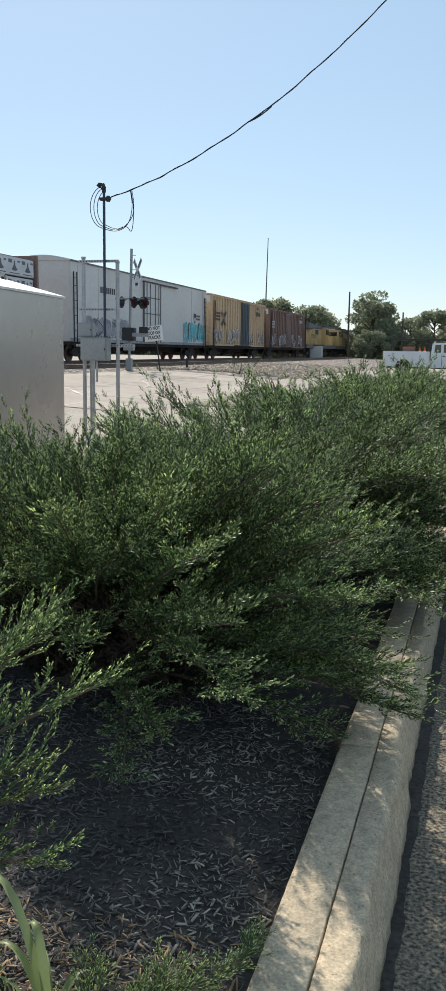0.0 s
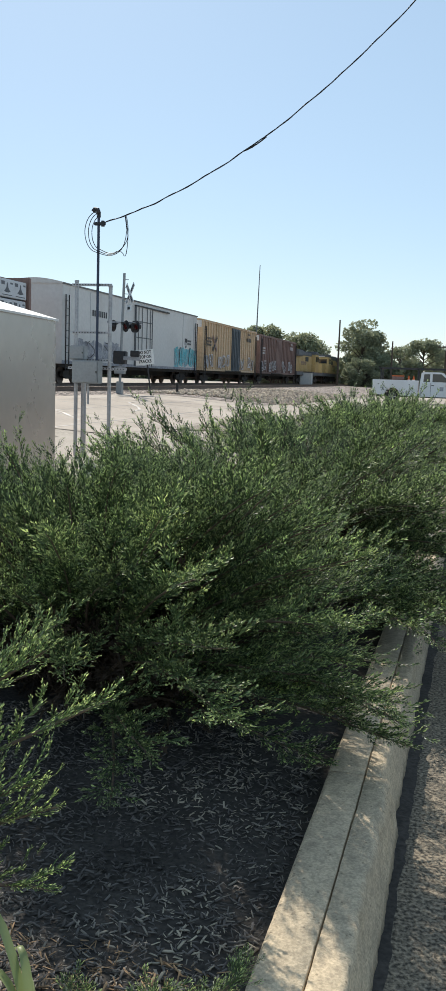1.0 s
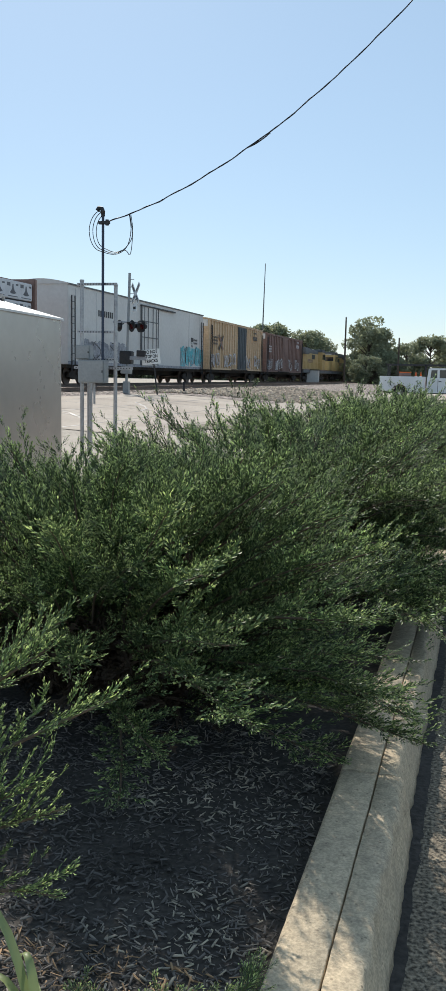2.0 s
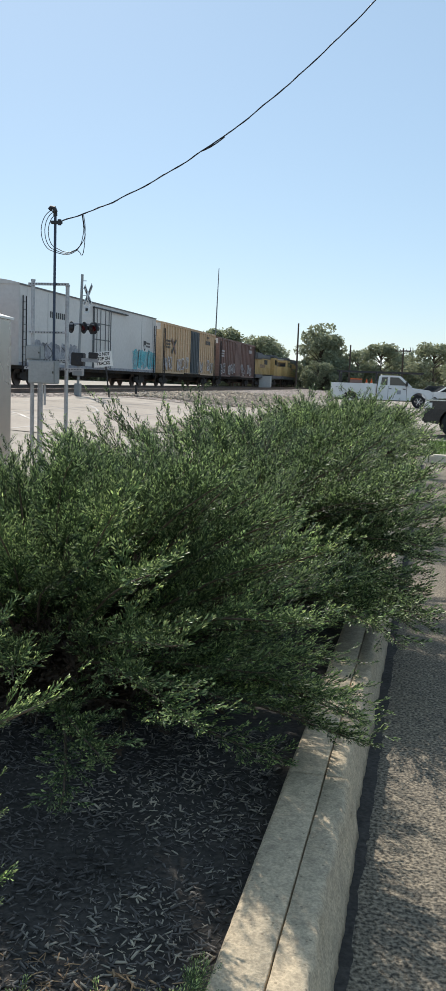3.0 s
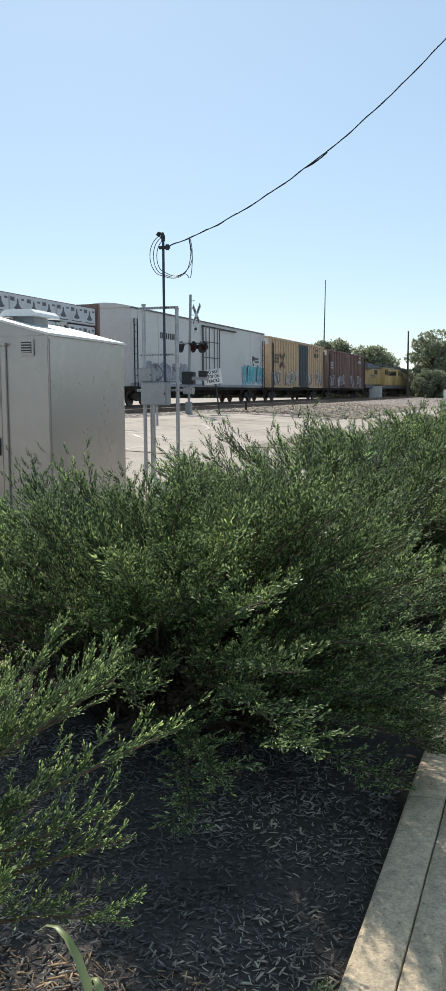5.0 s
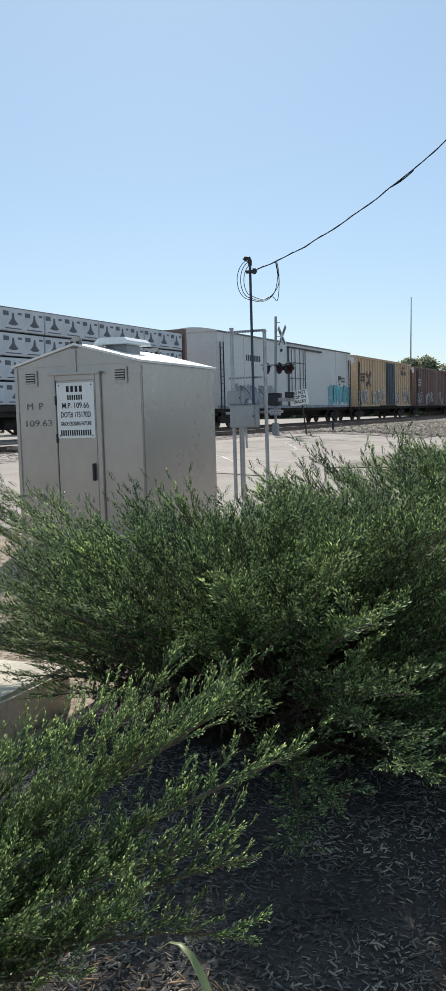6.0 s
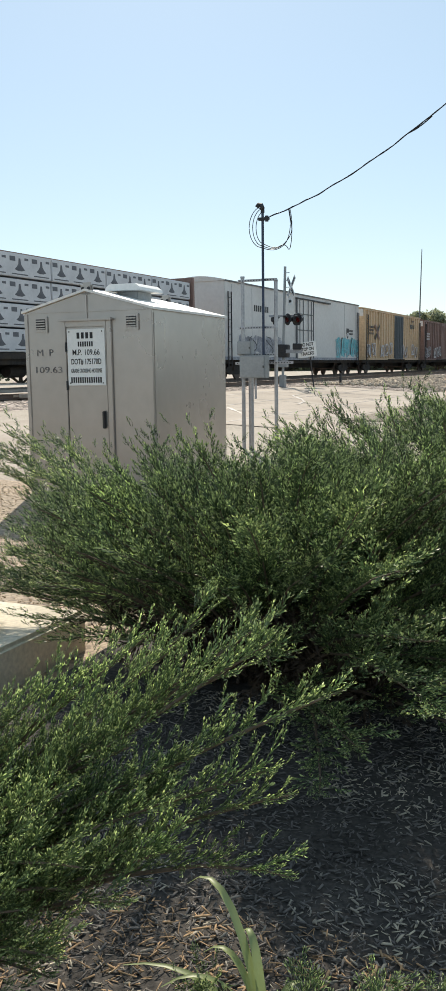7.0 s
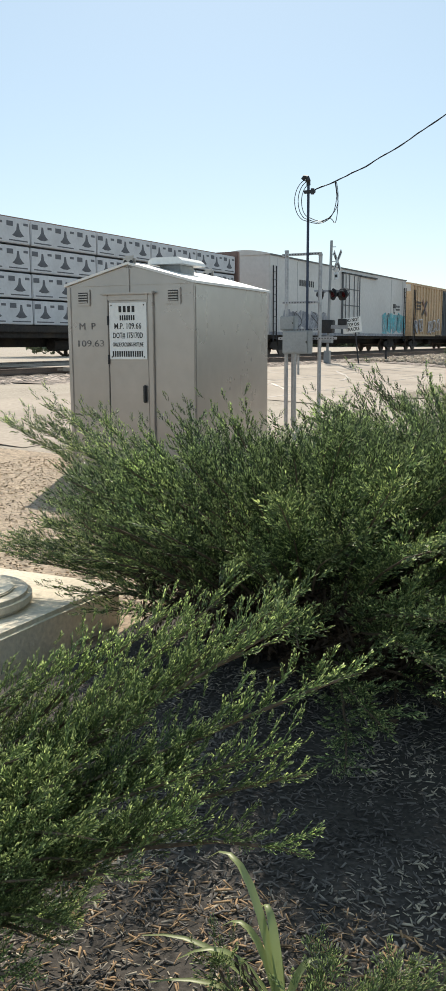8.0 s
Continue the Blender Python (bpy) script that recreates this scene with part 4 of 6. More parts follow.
# ---- equipment frame, service mast and drop wire ----
def frame_rack():
    t = empty("equipment_frame", Matrix.Translation((-5.04, 16.92, -0.015)), "galvanised post frame with perforated cross channels", "equipment frame")
    for x, top in ((-0.30, 2.90), (0.30, 2.82)):
        bm = bmesh.new(); rod(bm, (x, 0, 0), (x, 0, top), 0.032, 12)
        part("post", bm, M_GALV, t, smooth=False)
        bm = bmesh.new(); rod(bm, (x, 0, top), (x, 0, top + 0.03), 0.038, 12)
        part("post_cap", bm, M_GALV, t)
    bm = bmesh.new(); rod(bm, (-0.20, 0.10, 0), (-0.20, 0.10, 1.25), 0.045, 12)
    part("stub_post", bm, M_GALV, t)
    for z, x0, x1 in ((2.83, -0.36, 0.34), (2.05, -0.36, 0.30), (1.46, -0.42, 0.62), (1.60, -0.36, 0.32)):
        ch = part("channel", box(x0, x1, -0.065, -0.035, z, z + 0.042), M_GALV, t, "perforated galvanised channel")
        bm = bmesh.new()
        x = x0 + 0.03
        while x < x1 - 0.03:
            bx(bm, x, x + 0.022, -0.068, -0.064, z + 0.013, z + 0.029)
            x += 0.05
        part("slot", bm, M_DARK, ch, kind="stuff")
    return t


frame_rack()


def enclosure(x0, x1, z0, z1, d, label):
    t = empty("junction_box", Matrix.Translation(((x0 + x1) / 2, 16.80, z0)), label, "junction box", "junction boxes")
    w, h = x1 - x0, z1 - z0
    part("housing", box(-w / 2, w / 2, 0.045 - d, 0.045, 0, h), M_GREYBOX, t, bevel=0.012)
    part("lid", box(-w / 2 + 0.01, w / 2 - 0.01, 0.03 - d, 0.044 - d, 0.015, h - 0.015), M_GREYBOX, t, bevel=0.006)
    part("latch", box(w / 2 - 0.03, w / 2 - 0.015, 0.015 - d, 0.031 - d, h * 0.45, h * 0.55), M_DARK, t)
    bm = bmesh.new(); rod(bm, (0, -0.02, -0.35), (0, -0.02, 0), 0.02, 8)
    part("conduit", bm, M_GALV, t)


enclosure(-5.29, -4.83, 1.215, 1.595, 0.22, "large grey steel junction box on the post frame")
enclosure(-5.36, -5.10, 1.60, 1.835, 0.16, "small grey steel junction box on the post frame")

mast = empty("service_mast", Matrix.Translation((-4.92, 16.80, -0.02)), "dark blue service mast with a weatherhead and cable coils", "service mast")
bm = bmesh.new(); rod(bm, (0, 0, 1.58), (0, 0, 3.95), 0.022, 12)
part("pipe", bm, M_BLUEPOLE, mast)
bm = bmesh.new(); tube(bm, [(0, 0, 3.93), (0, 0, 4.0), (-0.02, 0, 4.05), (-0.07, 0, 4.06), (-0.10, 0, 4.02)], 0.036, 10)
part("weatherhead", bm, M_DARK, mast)
part("bracket", box(-0.07, 0.12, -0.04, 0.02, 3.80, 3.85), M_DARK, mast, bevel=0.008)
bm = bmesh.new(); rod(bm, (0.08, -0.02, 3.78), (0.08, -0.02, 3.87), 0.03, 10)
part("insulator", bm, M_DARK, mast)
for k, (rx, rz, ex, ez, dy) in enumerate(((0.24, 0.33, 0.42, 3.55, -0.05), (0.19, 0.30, 0.46, 3.62, -0.02), (0.15, 0.26, 0.42, 3.32, 0.03))):
    bm = bmesh.new()
    pts = [(-0.09, dy, 4.03)]
    for i in range(15):
        a = radians(100 + 150 * i / 14)
        pts.append((0.02 + rx * 1.0 * math.cos(a), dy, 3.69 + rz * math.sin(a)))
    pts += [(0.20, dy, 3.30 + 0.02 * k), (0.38, dy, 3.36 + 0.03 * k), (ex * 1.12, dy, ez - 0.06), (0.51, dy, 3.72), (0.47, dy, 3.945)]
    sm = [Vector(p) for p in pts]
    for _ in range(2):
        sm = [sm[0]] + [p.lerp(q, w) for p, q in zip(sm, sm[1:]) for w in (0.25, 0.75)] + [sm[-1]]
    tube(bm, sm, 0.0065, 5)
    part("cable_coil", bm, M_CABLE, mast)

wire = empty("drop_wire", Matrix(), "black twisted service wire sagging from the mast", "overhead wire")
W0, W1, SAG = Vector((-4.84, 16.78, 3.81)), Vector((4.0, 17.0, 12.36)), 1.49
pts = []
for i in range(121):
    w = i / 120
    p = W0.lerp(W1, w)
    p.z -= SAG * 4 * w * (1 - w)
    p.z += 0.012 * noise.noise(Vector((w * 45, 0, 0))) + 0.02 * noise.noise(Vector((w * 17, 3, 0)))
    pts.append(p)
bm = bmesh.new(); tube(bm, pts, 0.009, 6)
part("wire_line", bm, M_CABLE, wire)
bm = bmesh.new(); tube(bm, [p + Vector((0, 0, 0.010 * math.sin(i * 0.9))) for i, p in enumerate(pts)], 0.006, 5)
part("messenger", bm, M_CABLE, wire)
bm = bmesh.new(); tube(bm, [p + Vector((0.0, 0, -0.03 * math.sin(math.pi * i / 6))) for i, p in enumerate(pts[31:37])], 0.010, 6)
part("splice", bm, M_CABLE, wire)


# ---- crossing signal and sign ----
def crossing_signal():
    t = empty("crossing_signal", Matrix.Translation((-14.05, 42.5, 0.05)) @ pose(0, 0, 0, 0, 1.5, 0), "railroad crossing signal with crossbuck and flashing lights", "crossing signal")
    bm = bmesh.new(); rod(bm, (0, 0, 0), (0, 0, 5.9), 0.062, 14)
    part("mast", bm, M_GREYBOX, t)
    part("base", box(-0.22, 0.22, -0.22, 0.22, -0.05, 0.28), M_DARK, t, bevel=0.03)
    part("junction_base", box(-0.13, 0.13, -0.15, 0.15, 0.28, 0.95), M_GREYBOX, t, bevel=0.02)
    turn = pose(0.35, -0.10, 4.98, 0, 0, -48)
    for s in (1, -1):
        b = part("crossbuck_blade", box(-0.61, 0.61, -0.012 - 0.012 * s, 0.0 - 0.012 * s, -0.115, 0.115), M_WHITE, t, "white crossbuck blade with black lettering bars")
        b.matrix_basis = turn @ pose(0, 0, 0, 0, 45 * s, 0)
        for lo, hi in ((-0.55, -0.40), (-0.36, -0.16), (0.14, 0.34), (0.38, 0.55)):
            bm = bmesh.new()
            x = lo
            while x < hi:
                bx(bm, x, x + 0.03, -0.017 - 0.012 * s, -0.013 - 0.012 * s, -0.07, 0.07)
                x += 0.05
            part("text_bar", bm, M_BLACK, b)
    p = part("track_plate", box(-0.26, 0.26, -0.012, 0.0, -0.62, -0.30), M_WHITE, t, "small white number-of-tracks plate")
    p.matrix_basis = pose(0.33, -0.10, 4.78, 0, 0, -48)
    part("text_bar", box(-0.15, 0.15, -0.017, -0.013, -0.52, -0.40), M_BLACK, p)
    for zz in (5.6, 5.25, 4.95, 4.6):
        part("step", box(0, 0.22, -0.02, 0.02, zz, zz + 0.03), M_GALV, t)
    part("light_arm", box(-0.75, 0.95, -0.04, 0.04, 3.62, 3.70), M_GALV, t, bevel=0.01)
    for x, yw in ((0.20, -40), (0.72, -40), (-0.45, 140), (0.55, 140)):
        lm = part("flasher", bmesh.new(), M_DARK, t, "round black flasher with a hooded red lens")
        bm = bmesh.new()
        rod(bm, (0, 0.02, 0), (0, 0.04, 0), 0.27, 24)
        rod(bm, (0, 0.04, 0), (0, 0.22, 0), 0.16, 20, 0.10)
        finish(bm); bm.to_mesh(lm.data); bm.free()
        lm.matrix_basis = pose(x, -0.12 if yw < 0 else 0.12, 3.50, 0, 0, yw)
        bm = bmesh.new(); rod(bm, (0, -0.01, 0), (0, 0.02, 0), 0.14, 20)
        part("lens", bm, M_RED, lm, "dark red lens", smooth=False)
        bm = bmesh.new()
        for i in range(13):
            a0 = math.pi * (i - 0.5) / 12
            c, s = math.cos(a0) * 0.16, math.sin(a0) * 0.16
            rod(bm, (c, 0.02, s), (c, -0.22 * max(0.15, math.sin(max(0.02, a0))), s), 0.014, 5)
        part("hood", bm, M_DARK, lm)
    gate = part("gate_mechanism", box(-0.32, 0.26, -0.20, 0.20, 1.75, 2.35), M_DARK, t, "dark gate mechanism housing", bevel=0.03)
    part("gate_arm_bracket", box(0.2, 1.0, -0.22, -0.16, 1.95, 2.12), M_GALV, gate, bevel=0.01)
    part("counterweight", box(0.55, 0.95, -0.30, -0.10, 2.12, 2.40), M_DARK, gate, bevel=0.02)
    part("strut", box(0.15, 0.75, -0.26, -0.23, 1.45, 1.52, m=pose(0, 0, 0, 0, -20, 0)), M_GALV, gate)
    part("bell_box", box(-0.26, 0.22, -0.16, 0.16, 1.30, 1.62), M_GREYBOX, t, bevel=0.02)
    return t


crossing_signal()

stop = empty("warning_sign", Matrix.Translation((-12.75, 43.0, 0.2)) @ pose(0, 0, 0, 0, -4, 14), "white square sign with black capitals on a dark post", "warning sign")
bm = bmesh.new(); rod(bm, (0.10, 0.03, 0), (-0.02, 0.03, 2.2), 0.035, 8)
part("post", bm, M_DARK, stop)
brd = part("board", box(-0.43, 0.43, -0.012, 0.0, 1.62, 2.32, m=pose(0, 0, 0, 0, -3, 0)), M_WHITE, stop, "white board", bevel=0.004)
for z, s in ((2.19, "DO NOT"), (1.98, "STOP ON"), (1.77, "TRACKS")):
    lettering("lettering", s, 0.21, pose(-0.10, -0.016, z, 90, 0, -0) @ pose(0, 0, 0, 0, 0, 3), M_BLACK, brd, 0.62, bold=0.03)
part("stake", box(-12.6, -12.5, 46.9, 47.0, 0.3, 1.0), M_DARK, label="short dark marker stake beside the ballast")
tagged(bpy.data.objects["stake"], category="stake")
chan = empty("steel_channel", Matrix.Translation((-13.2, 42.2, 0.30)) @ pose(0, 0, 0, 0, 0, 8), "dark steel channel lying on the concrete", "steel channel")
part("web", box(-0.9, 0.9, -0.12, 0.12, -0.05, 0.03), M_DARK, chan, bevel=0.01)


# ---- the train ----
def along(y):
    """The pose of a car whose rear end is at y on the far track: x runs along the train."""
    return pose(track_x(y), y, RAIL_Z, 0, 0, 88.854)


def bogie(parent, x, wheels=(-0.89, 0.89), r=0.46):
    b = part("bogie", box(x - 0.35, x + 0.35, -1.15, 1.15, 0.45, 0.80), M_UNDER, parent, "dark cast bogie", bevel=0.04)
    for y in (-1.02, 1.02):
        bm = bmesh.new()
        w = wheels[-1]
        extrude(bm, [(x - w - 0.28, 0.40), (x - w - 0.2, 0.66), (x - 0.5, 0.72), (x - 0.35, 0.95), (x + 0.35, 0.95), (x + 0.5, 0.72), (x + w + 0.2, 0.66), (x + w + 0.28, 0.40), (x + 0.5, 0.26), (x - 0.5, 0.26)], 1, y - 0.08, y + 0.08)
        part("side_frame", bm, M_UNDER, b)
    for w in wheels:
        bm = bmesh.new()
        for y in (-0.80, 0.70):
            rod(bm, (x + w, y, r), (x + w, y + 0.10, r), r, 24)
            rod(bm, (x + w, y - 0.02 if y < 0 else y + 0.10, r), (x + w, y + 0.0 if y < 0 else y + 0.12, r), r + 0.03, 24)
        rod(bm, (x + w, -0.8, r), (x + w, 0.8, r), 0.08, 10)
        part("wheelset", bm, M_RAIL, b)


def underparts(t, L, ladders=True):
    part("sill", box(0.2, L - 0.2, -1.35, 1.35, 0.86, 1.10), M_UNDER, t, "grimy underframe", bevel=0.02)
    part("centre_sill", box(0.1, L - 0.1, -0.3, 0.3, 0.55, 0.9), M_UNDER, t)
    for x in (2.3, L - 2.3):
        bogie(t, x)
    for x0, x1 in ((-0.75, 0.2), (L - 0.2, L + 0.75)):
        part("coupler", box(x0, x1, -0.14, 0.14, 0.70, 0.98), M_UNDER, t, bevel=0.04)
    bm = bmesh.new(); rod(bm, (L * 0.42, -0.6, 0.62), (L * 0.42 + 0.9, -0.6, 0.62), 0.22, 14)
    part("air_tank", bm, M_UNDER, t)
    for x in (0.25, L - 0.65) if ladders else ():
        lad = part("ladder", box(x, x + 0.03, -1.70, -1.64, 0.7, 4.6), M_DARK, t)
        part("stile", box(x + 0.40, x + 0.43, -1.70, -1.64, 0.7, 4.6), M_DARK, lad)
        for i in range(10):
            part("rung", box(x + 0.03, x + 0.40, -1.69, -1.66, 0.85 + 0.38 * i, 0.875 + 0.38 * i), M_DARK, lad)


def roof_of(t, L, z, rise, material, label="", over=0.05):
    bm = bmesh.new()
    pr = [(-1.62, z - 0.06), (-1.62, z)] + [(-1.62 + 3.24 * i / 12, z + rise * math.sin(math.pi * i / 12)) for i in range(1, 12)] + [(1.62, z), (1.62, z - 0.06)]
    extrude(bm, pr, 0, -over, L + over)
    return part("roof", bm, material, t, label)


def blob(bm, x, z, w, h, seed, y, n=26):
    """A flat spray-painted letter: an uneven closed outline standing on the car's side."""
    pts = []
    for i in range(n):
        a = 2 * math.pi * i / n
        k = 1 + 0.45 * noise.noise(Vector((math.cos(a) * 1.7, math.sin(a) * 1.7, seed)))
        e = 0.55
        cx, cz = math.copysign(abs(math.cos(a)) ** e, math.cos(a)), math.copysign(abs(math.sin(a)) ** e, math.sin(a))
        pts.append(bm.verts.new((x + w / 2 * cx * k, y, z + h / 2 * cz * k)))
    bm.faces.new(pts)


def ribbon(bm, x, z, w, h, seed, y, width, turns=1.0, n=22):
    """One sprayed stroke: a flat looping band."""
    r = random.Random(seed)
    a, b, p, q = r.choice((1, 2)), r.choice((1, 2, 3)), r.uniform(0, 6.28), r.uniform(0, 6.28)
    P = [Vector((x + w / 2 * math.sin(a * 3.1 * turns * i / n + p), y, z + h / 2 * math.sin(b * 3.1 * turns * i / n + q))) for i in range(n + 1)]
    prev = None
    for i, c in enumerate(P):
        t = (P[min(i + 1, n)] - P[max(i - 1, 0)]).normalized()
        s = Vector((-t.z, 0, t.x)) * width / 2
        e = (bm.verts.new(c - s), bm.verts.new(c + s))
        if prev:
            bm.faces.new((prev[0], prev[1], e[1], e[0]))
        prev = e


def graffiti(t, spots, material, y, seed, label, fill=True):
    for i, (x, z, w, h) in enumerate(spots):
        bm = bmesh.new()
        if fill:
            blob(bm, x, z, w, h, seed + i * 3.7, y)
        else:
            for k in range(3):
                ribbon(bm, x, z, w, h, seed * 100 + i * 7 + k, y - 0.001 * k, 0.09)
        g = part("graffiti", bm, material, t, label)
        bm = bmesh.new()
        ribbon(bm, x, z, w * 0.9, h * 0.9, seed * 100 + i * 7 + 5, y - 0.005, 0.06)
        ribbon(bm, x, z, w * 0.8, h * 0.9, seed * 100 + i * 7 + 6, y - 0.007, 0.05)
        part("spray_stroke", bm, M_DARK if i % 2 else M_SPRAYG, g)


def bars(t, x, z, w, h, n, material, y, rows=1):
    """Lettering too small or too private to read, as bars."""
    for r in range(rows):
        bm = bmesh.new()
        for i in range(n):
            bx(bm, x + w * i / n, x + w * (i + 0.68) / n, y - 0.004, y, z - r * h * 1.6, z - r * h * 1.6 + h)
        part("text_bar", bm, material, t)


def reefer(y0, L):
    t = empty("refrigerator_car", along(y0), "white refrigerated boxcar with teal graffiti and a plug door", "freight car", "train cars")
    part("body", box(0, L, -1.58, 1.58, 1.05, 5.2), M_REEFER, t, bevel=0.03)
    roof_of(t, L, 5.2, 0.22, M_REEFER, "white curved roof")
    m = L * 0.5
    door = part("door", box(m - 1.5, m + 1.5, -1.66, -1.59, 1.15, 4.85), M_REEFER, t, "plug door with vertical lock bars", bevel=0.02)
    for x in (-1.1, -0.45, 0.45, 1.1):
        bm = bmesh.new(); rod(bm, (m + x, -1.70, 1.2), (m + x, -1.70, 4.8), 0.025, 8)
        part("lock_bar", bm, M_LOCOGREY, door)
    for z in (1.9, 2.9, 3.9):
        part("cross_rail", box(m - 1.5, m + 1.5, -1.69, -1.66, z, z + 0.06), M_LOCOGREY, door)
    part("door_track", box(m - 1.6, m + 5.0, -1.72, -1.58, 4.84, 4.92), M_DARK, t)
    part("eave", box(0.02, L - 0.02, -1.635, -1.575, 5.12, 5.19), M_LOCOGREY, t, "thin dark eave")
    for x in (m - 1.56, m + 1.50):
        part("door_jamb", box(x, x + 0.06, -1.70, -1.58, 1.15, 4.85), M_LOCOGREY, t)
    for x in (0.9, 3.6, L - 3.6, L - 0.9):
        part("panel_seam", box(x, x + 0.03, -1.592, -1.575, 1.1, 5.0), M_GALV, t)
    part("lower_stripe", box(0.02, L - 0.02, -1.595, -1.575, 1.05, 1.22), M_SPRAYG, t)
    sh = bmesh.new()
    extrude(sh, [(L - 3.05, 3.35), (L - 2.5, 3.35), (L - 2.5, 3.0), (L - 2.62, 2.75), (L - 2.775, 2.62), (L - 2.93, 2.75), (L - 3.05, 3.0)], 1, -1.60, -1.575)
    crest = part("crest", sh, M_DARK, t, "dark shield emblem")
    for i in range(4):
        part("stripe", box(L - 3.0 + 0.125 * i, L - 2.94 + 0.125 * i, -1.606, -1.60, 2.78, 3.05), M_WHITE, crest)
    bars(t, L - 2.4, 3.12, 0.95, 0.14, 7, M_DARK, -1.585, 2)
    bars(t, 3.9, 3.75, 2.2, 0.34, 8, M_DARK, -1.585, 1)
    graffiti(t, [(L - 5.0 + 1.15 * i, 1.95 + 0.1 * (i % 2), 1.25, 1.35) for i in range(5)], M_TEAL, -1.586, 3.0, "teal spray-painted letters")
    graffiti(t, [(2.4 + 1.25 * i, 1.85, 1.3, 1.1) for i in range(5)], M_SPRAYG, -1.586, 9.0, "grey spray-painted letters")
    underparts(t, L)
    return t


def centerbeam(y0, L):
    """A flat car with end bulkheads, loaded with stacks of white-wrapped lumber."""
    t = empty("lumber_car", along(y0), "flat freight car loaded with white printed lumber bundles", "freight car", "train cars")
    part("deck", box(0, L, -1.5, 1.5, 1.05, 1.28), M_UNDER, t, "dark steel deck", bevel=0.02)
    for x in (0.05, L - 0.30):
        part("bulkhead", box(x, x + 0.25, -1.5, 1.5, 1.28, 5.0), M_BROWN, t, "oxide brown end bulkhead", bevel=0.03)
    part("centre_beam", box(0.3, L - 0.3, -0.06, 0.06, 1.28, 4.95), M_BROWN, t)
    part("top_chord", box(0.3, L - 0.3, -0.30, 0.30, 4.86, 5.0), M_BROWN, t, bevel=0.02)
    cols, rows = 6, 4
    w, h = (L - 0.8) / cols, 3.5 / rows
    first = stamp = None
    mark = [(-0.30, -0.14), (-0.18, -0.06), (-0.08, 0.05), (-0.045, 0.25), (0.045, 0.25), (0.08, 0.05), (0.18, -0.06), (0.30, -0.14), (0.11, -0.19), (-0.11, -0.19)]
    for i in range(cols):
        for j in range(rows):
            m = Matrix.Translation((0.42 + w * i, -1.42 + 0.02 * ((i * 3 + j) % 3), 1.31 + h * j))
            if first is None:
                first = part("lumber_pack", box(0.03, w - 0.03, 0, 1.30, 0.0, h - 0.07), M_WRAP, t, "white plastic-wrapped lumber bundle", bevel=0.025)
                first.matrix_basis = m
                ob = first
            else:
                ob = again("lumber_pack", first, m, t)
            for k in range(3):
                p = Matrix.Translation((w * (k + 0.5) / 3, -0.004, h * 0.45))
                if stamp is None:
                    bm = bmesh.new()
                    extrude(bm, mark, 1, 0.0, 0.004)
                    bx(bm, -0.46, 0.46, 0.0, 0.004, -0.32, -0.28)
                    bx(bm, -0.55, -0.24, 0.0, 0.004, 0.14, 0.30)
                    bx(bm, 0.28, 0.50, 0.0, 0.004, 0.20, 0.28)
                    stamp = part("print", bm, M_PRINT, ob, "dark printed emblem")
                    stamp.matrix_basis = p
                else:
                    again("print", stamp, p, ob)
    underparts(t, L, False)
    return t


def ribbed(y0, L, H, paint, doorpaint, door, label, trim, spray, seed, end_band):
    t = empty("boxcar", along(y0), label, "freight car", "train cars")
    part("body", box(0, L, -1.50, 1.50, 1.08, H), paint, t)
    roof_of(t, L, H, 0.16, paint, "weathered peaked roof", 0.08)
    part("top_chord", box(0, L, -1.585, -1.50, H - 0.16, H - 0.02), paint, t)
    part("bottom_chord", box(0, L, -1.585, -1.50, 1.08, 1.22), paint, t)
    d0, d1 = door
    n = int(L / 0.82)
    for i in range(n + 1):
        x = i * (L - 0.1) / n
        if d0 - 0.1 < x < d1:
            continue
        part("rib", box(x, x + 0.10, -1.59, -1.50, 1.20, H - 0.15), paint, t)
    for z in (2.35, 3.75):
        part("stringer", box(0, d0, -1.525, -1.50, z, z + 0.05), paint, t)
        part("stringer", box(d1, L, -1.525, -1.50, z, z + 0.05), paint, t)
    dr = part("door", box(d0, d1, -1.60, -1.50, 1.15, H - 0.2), doorpaint, t, "plug door of another shade", bevel=0.02)
    for i in range(5):
        x = d0 + (d1 - d0) * (i + 0.5) / 5
        bm = bmesh.new(); rod(bm, (x, -1.63, 1.25), (x, -1.63, H - 0.3), 0.022, 6)
        part("lock_bar", bm, doorpaint, dr)
    part("door_track", box(d0 - 2.2, d1 + 0.3, -1.68, -1.58, 1.08, 1.16), M_UNDER, t)
    # ends: corrugated sheets and a light panel at the top
    for s, x in ((-1, 0.0), (1, L)):
        for i in range(8):
            z = 1.35 + 0.42 * i
            part("end_corrugation", box(x if s > 0 else x - 0.06, x + 0.06 if s > 0 else x, -1.42, 1.42, z, z + 0.2), paint, t)
        part("end_panel", box(x if s > 0 else x - 0.07, x + 0.07 if s > 0 else x, -1.45, 1.45, H - 0.62, H - 0.10), end_band, t, "light panel on the end")
    bars(t, L - 4.2, 3.95, 1.9, 0.36, 4, trim, -1.605, 1)
    bars(t, L - 3.6, 4.55, 0.9, 0.16, 6, trim, -1.605, 1)
    bars(t, 1.2, 3.6, 1.3, 0.16, 7, trim, -1.605, 3)
    graffiti(t, [(1.2 + 1.35 * i, 1.8 + 0.12 * (i % 3), 1.1, 0.95) for i in range(int(L / 1.45)) if i % 4 != 2], spray, -1.594, seed, "faded spray-painted letters", False)
    underparts(t, L)
    return t


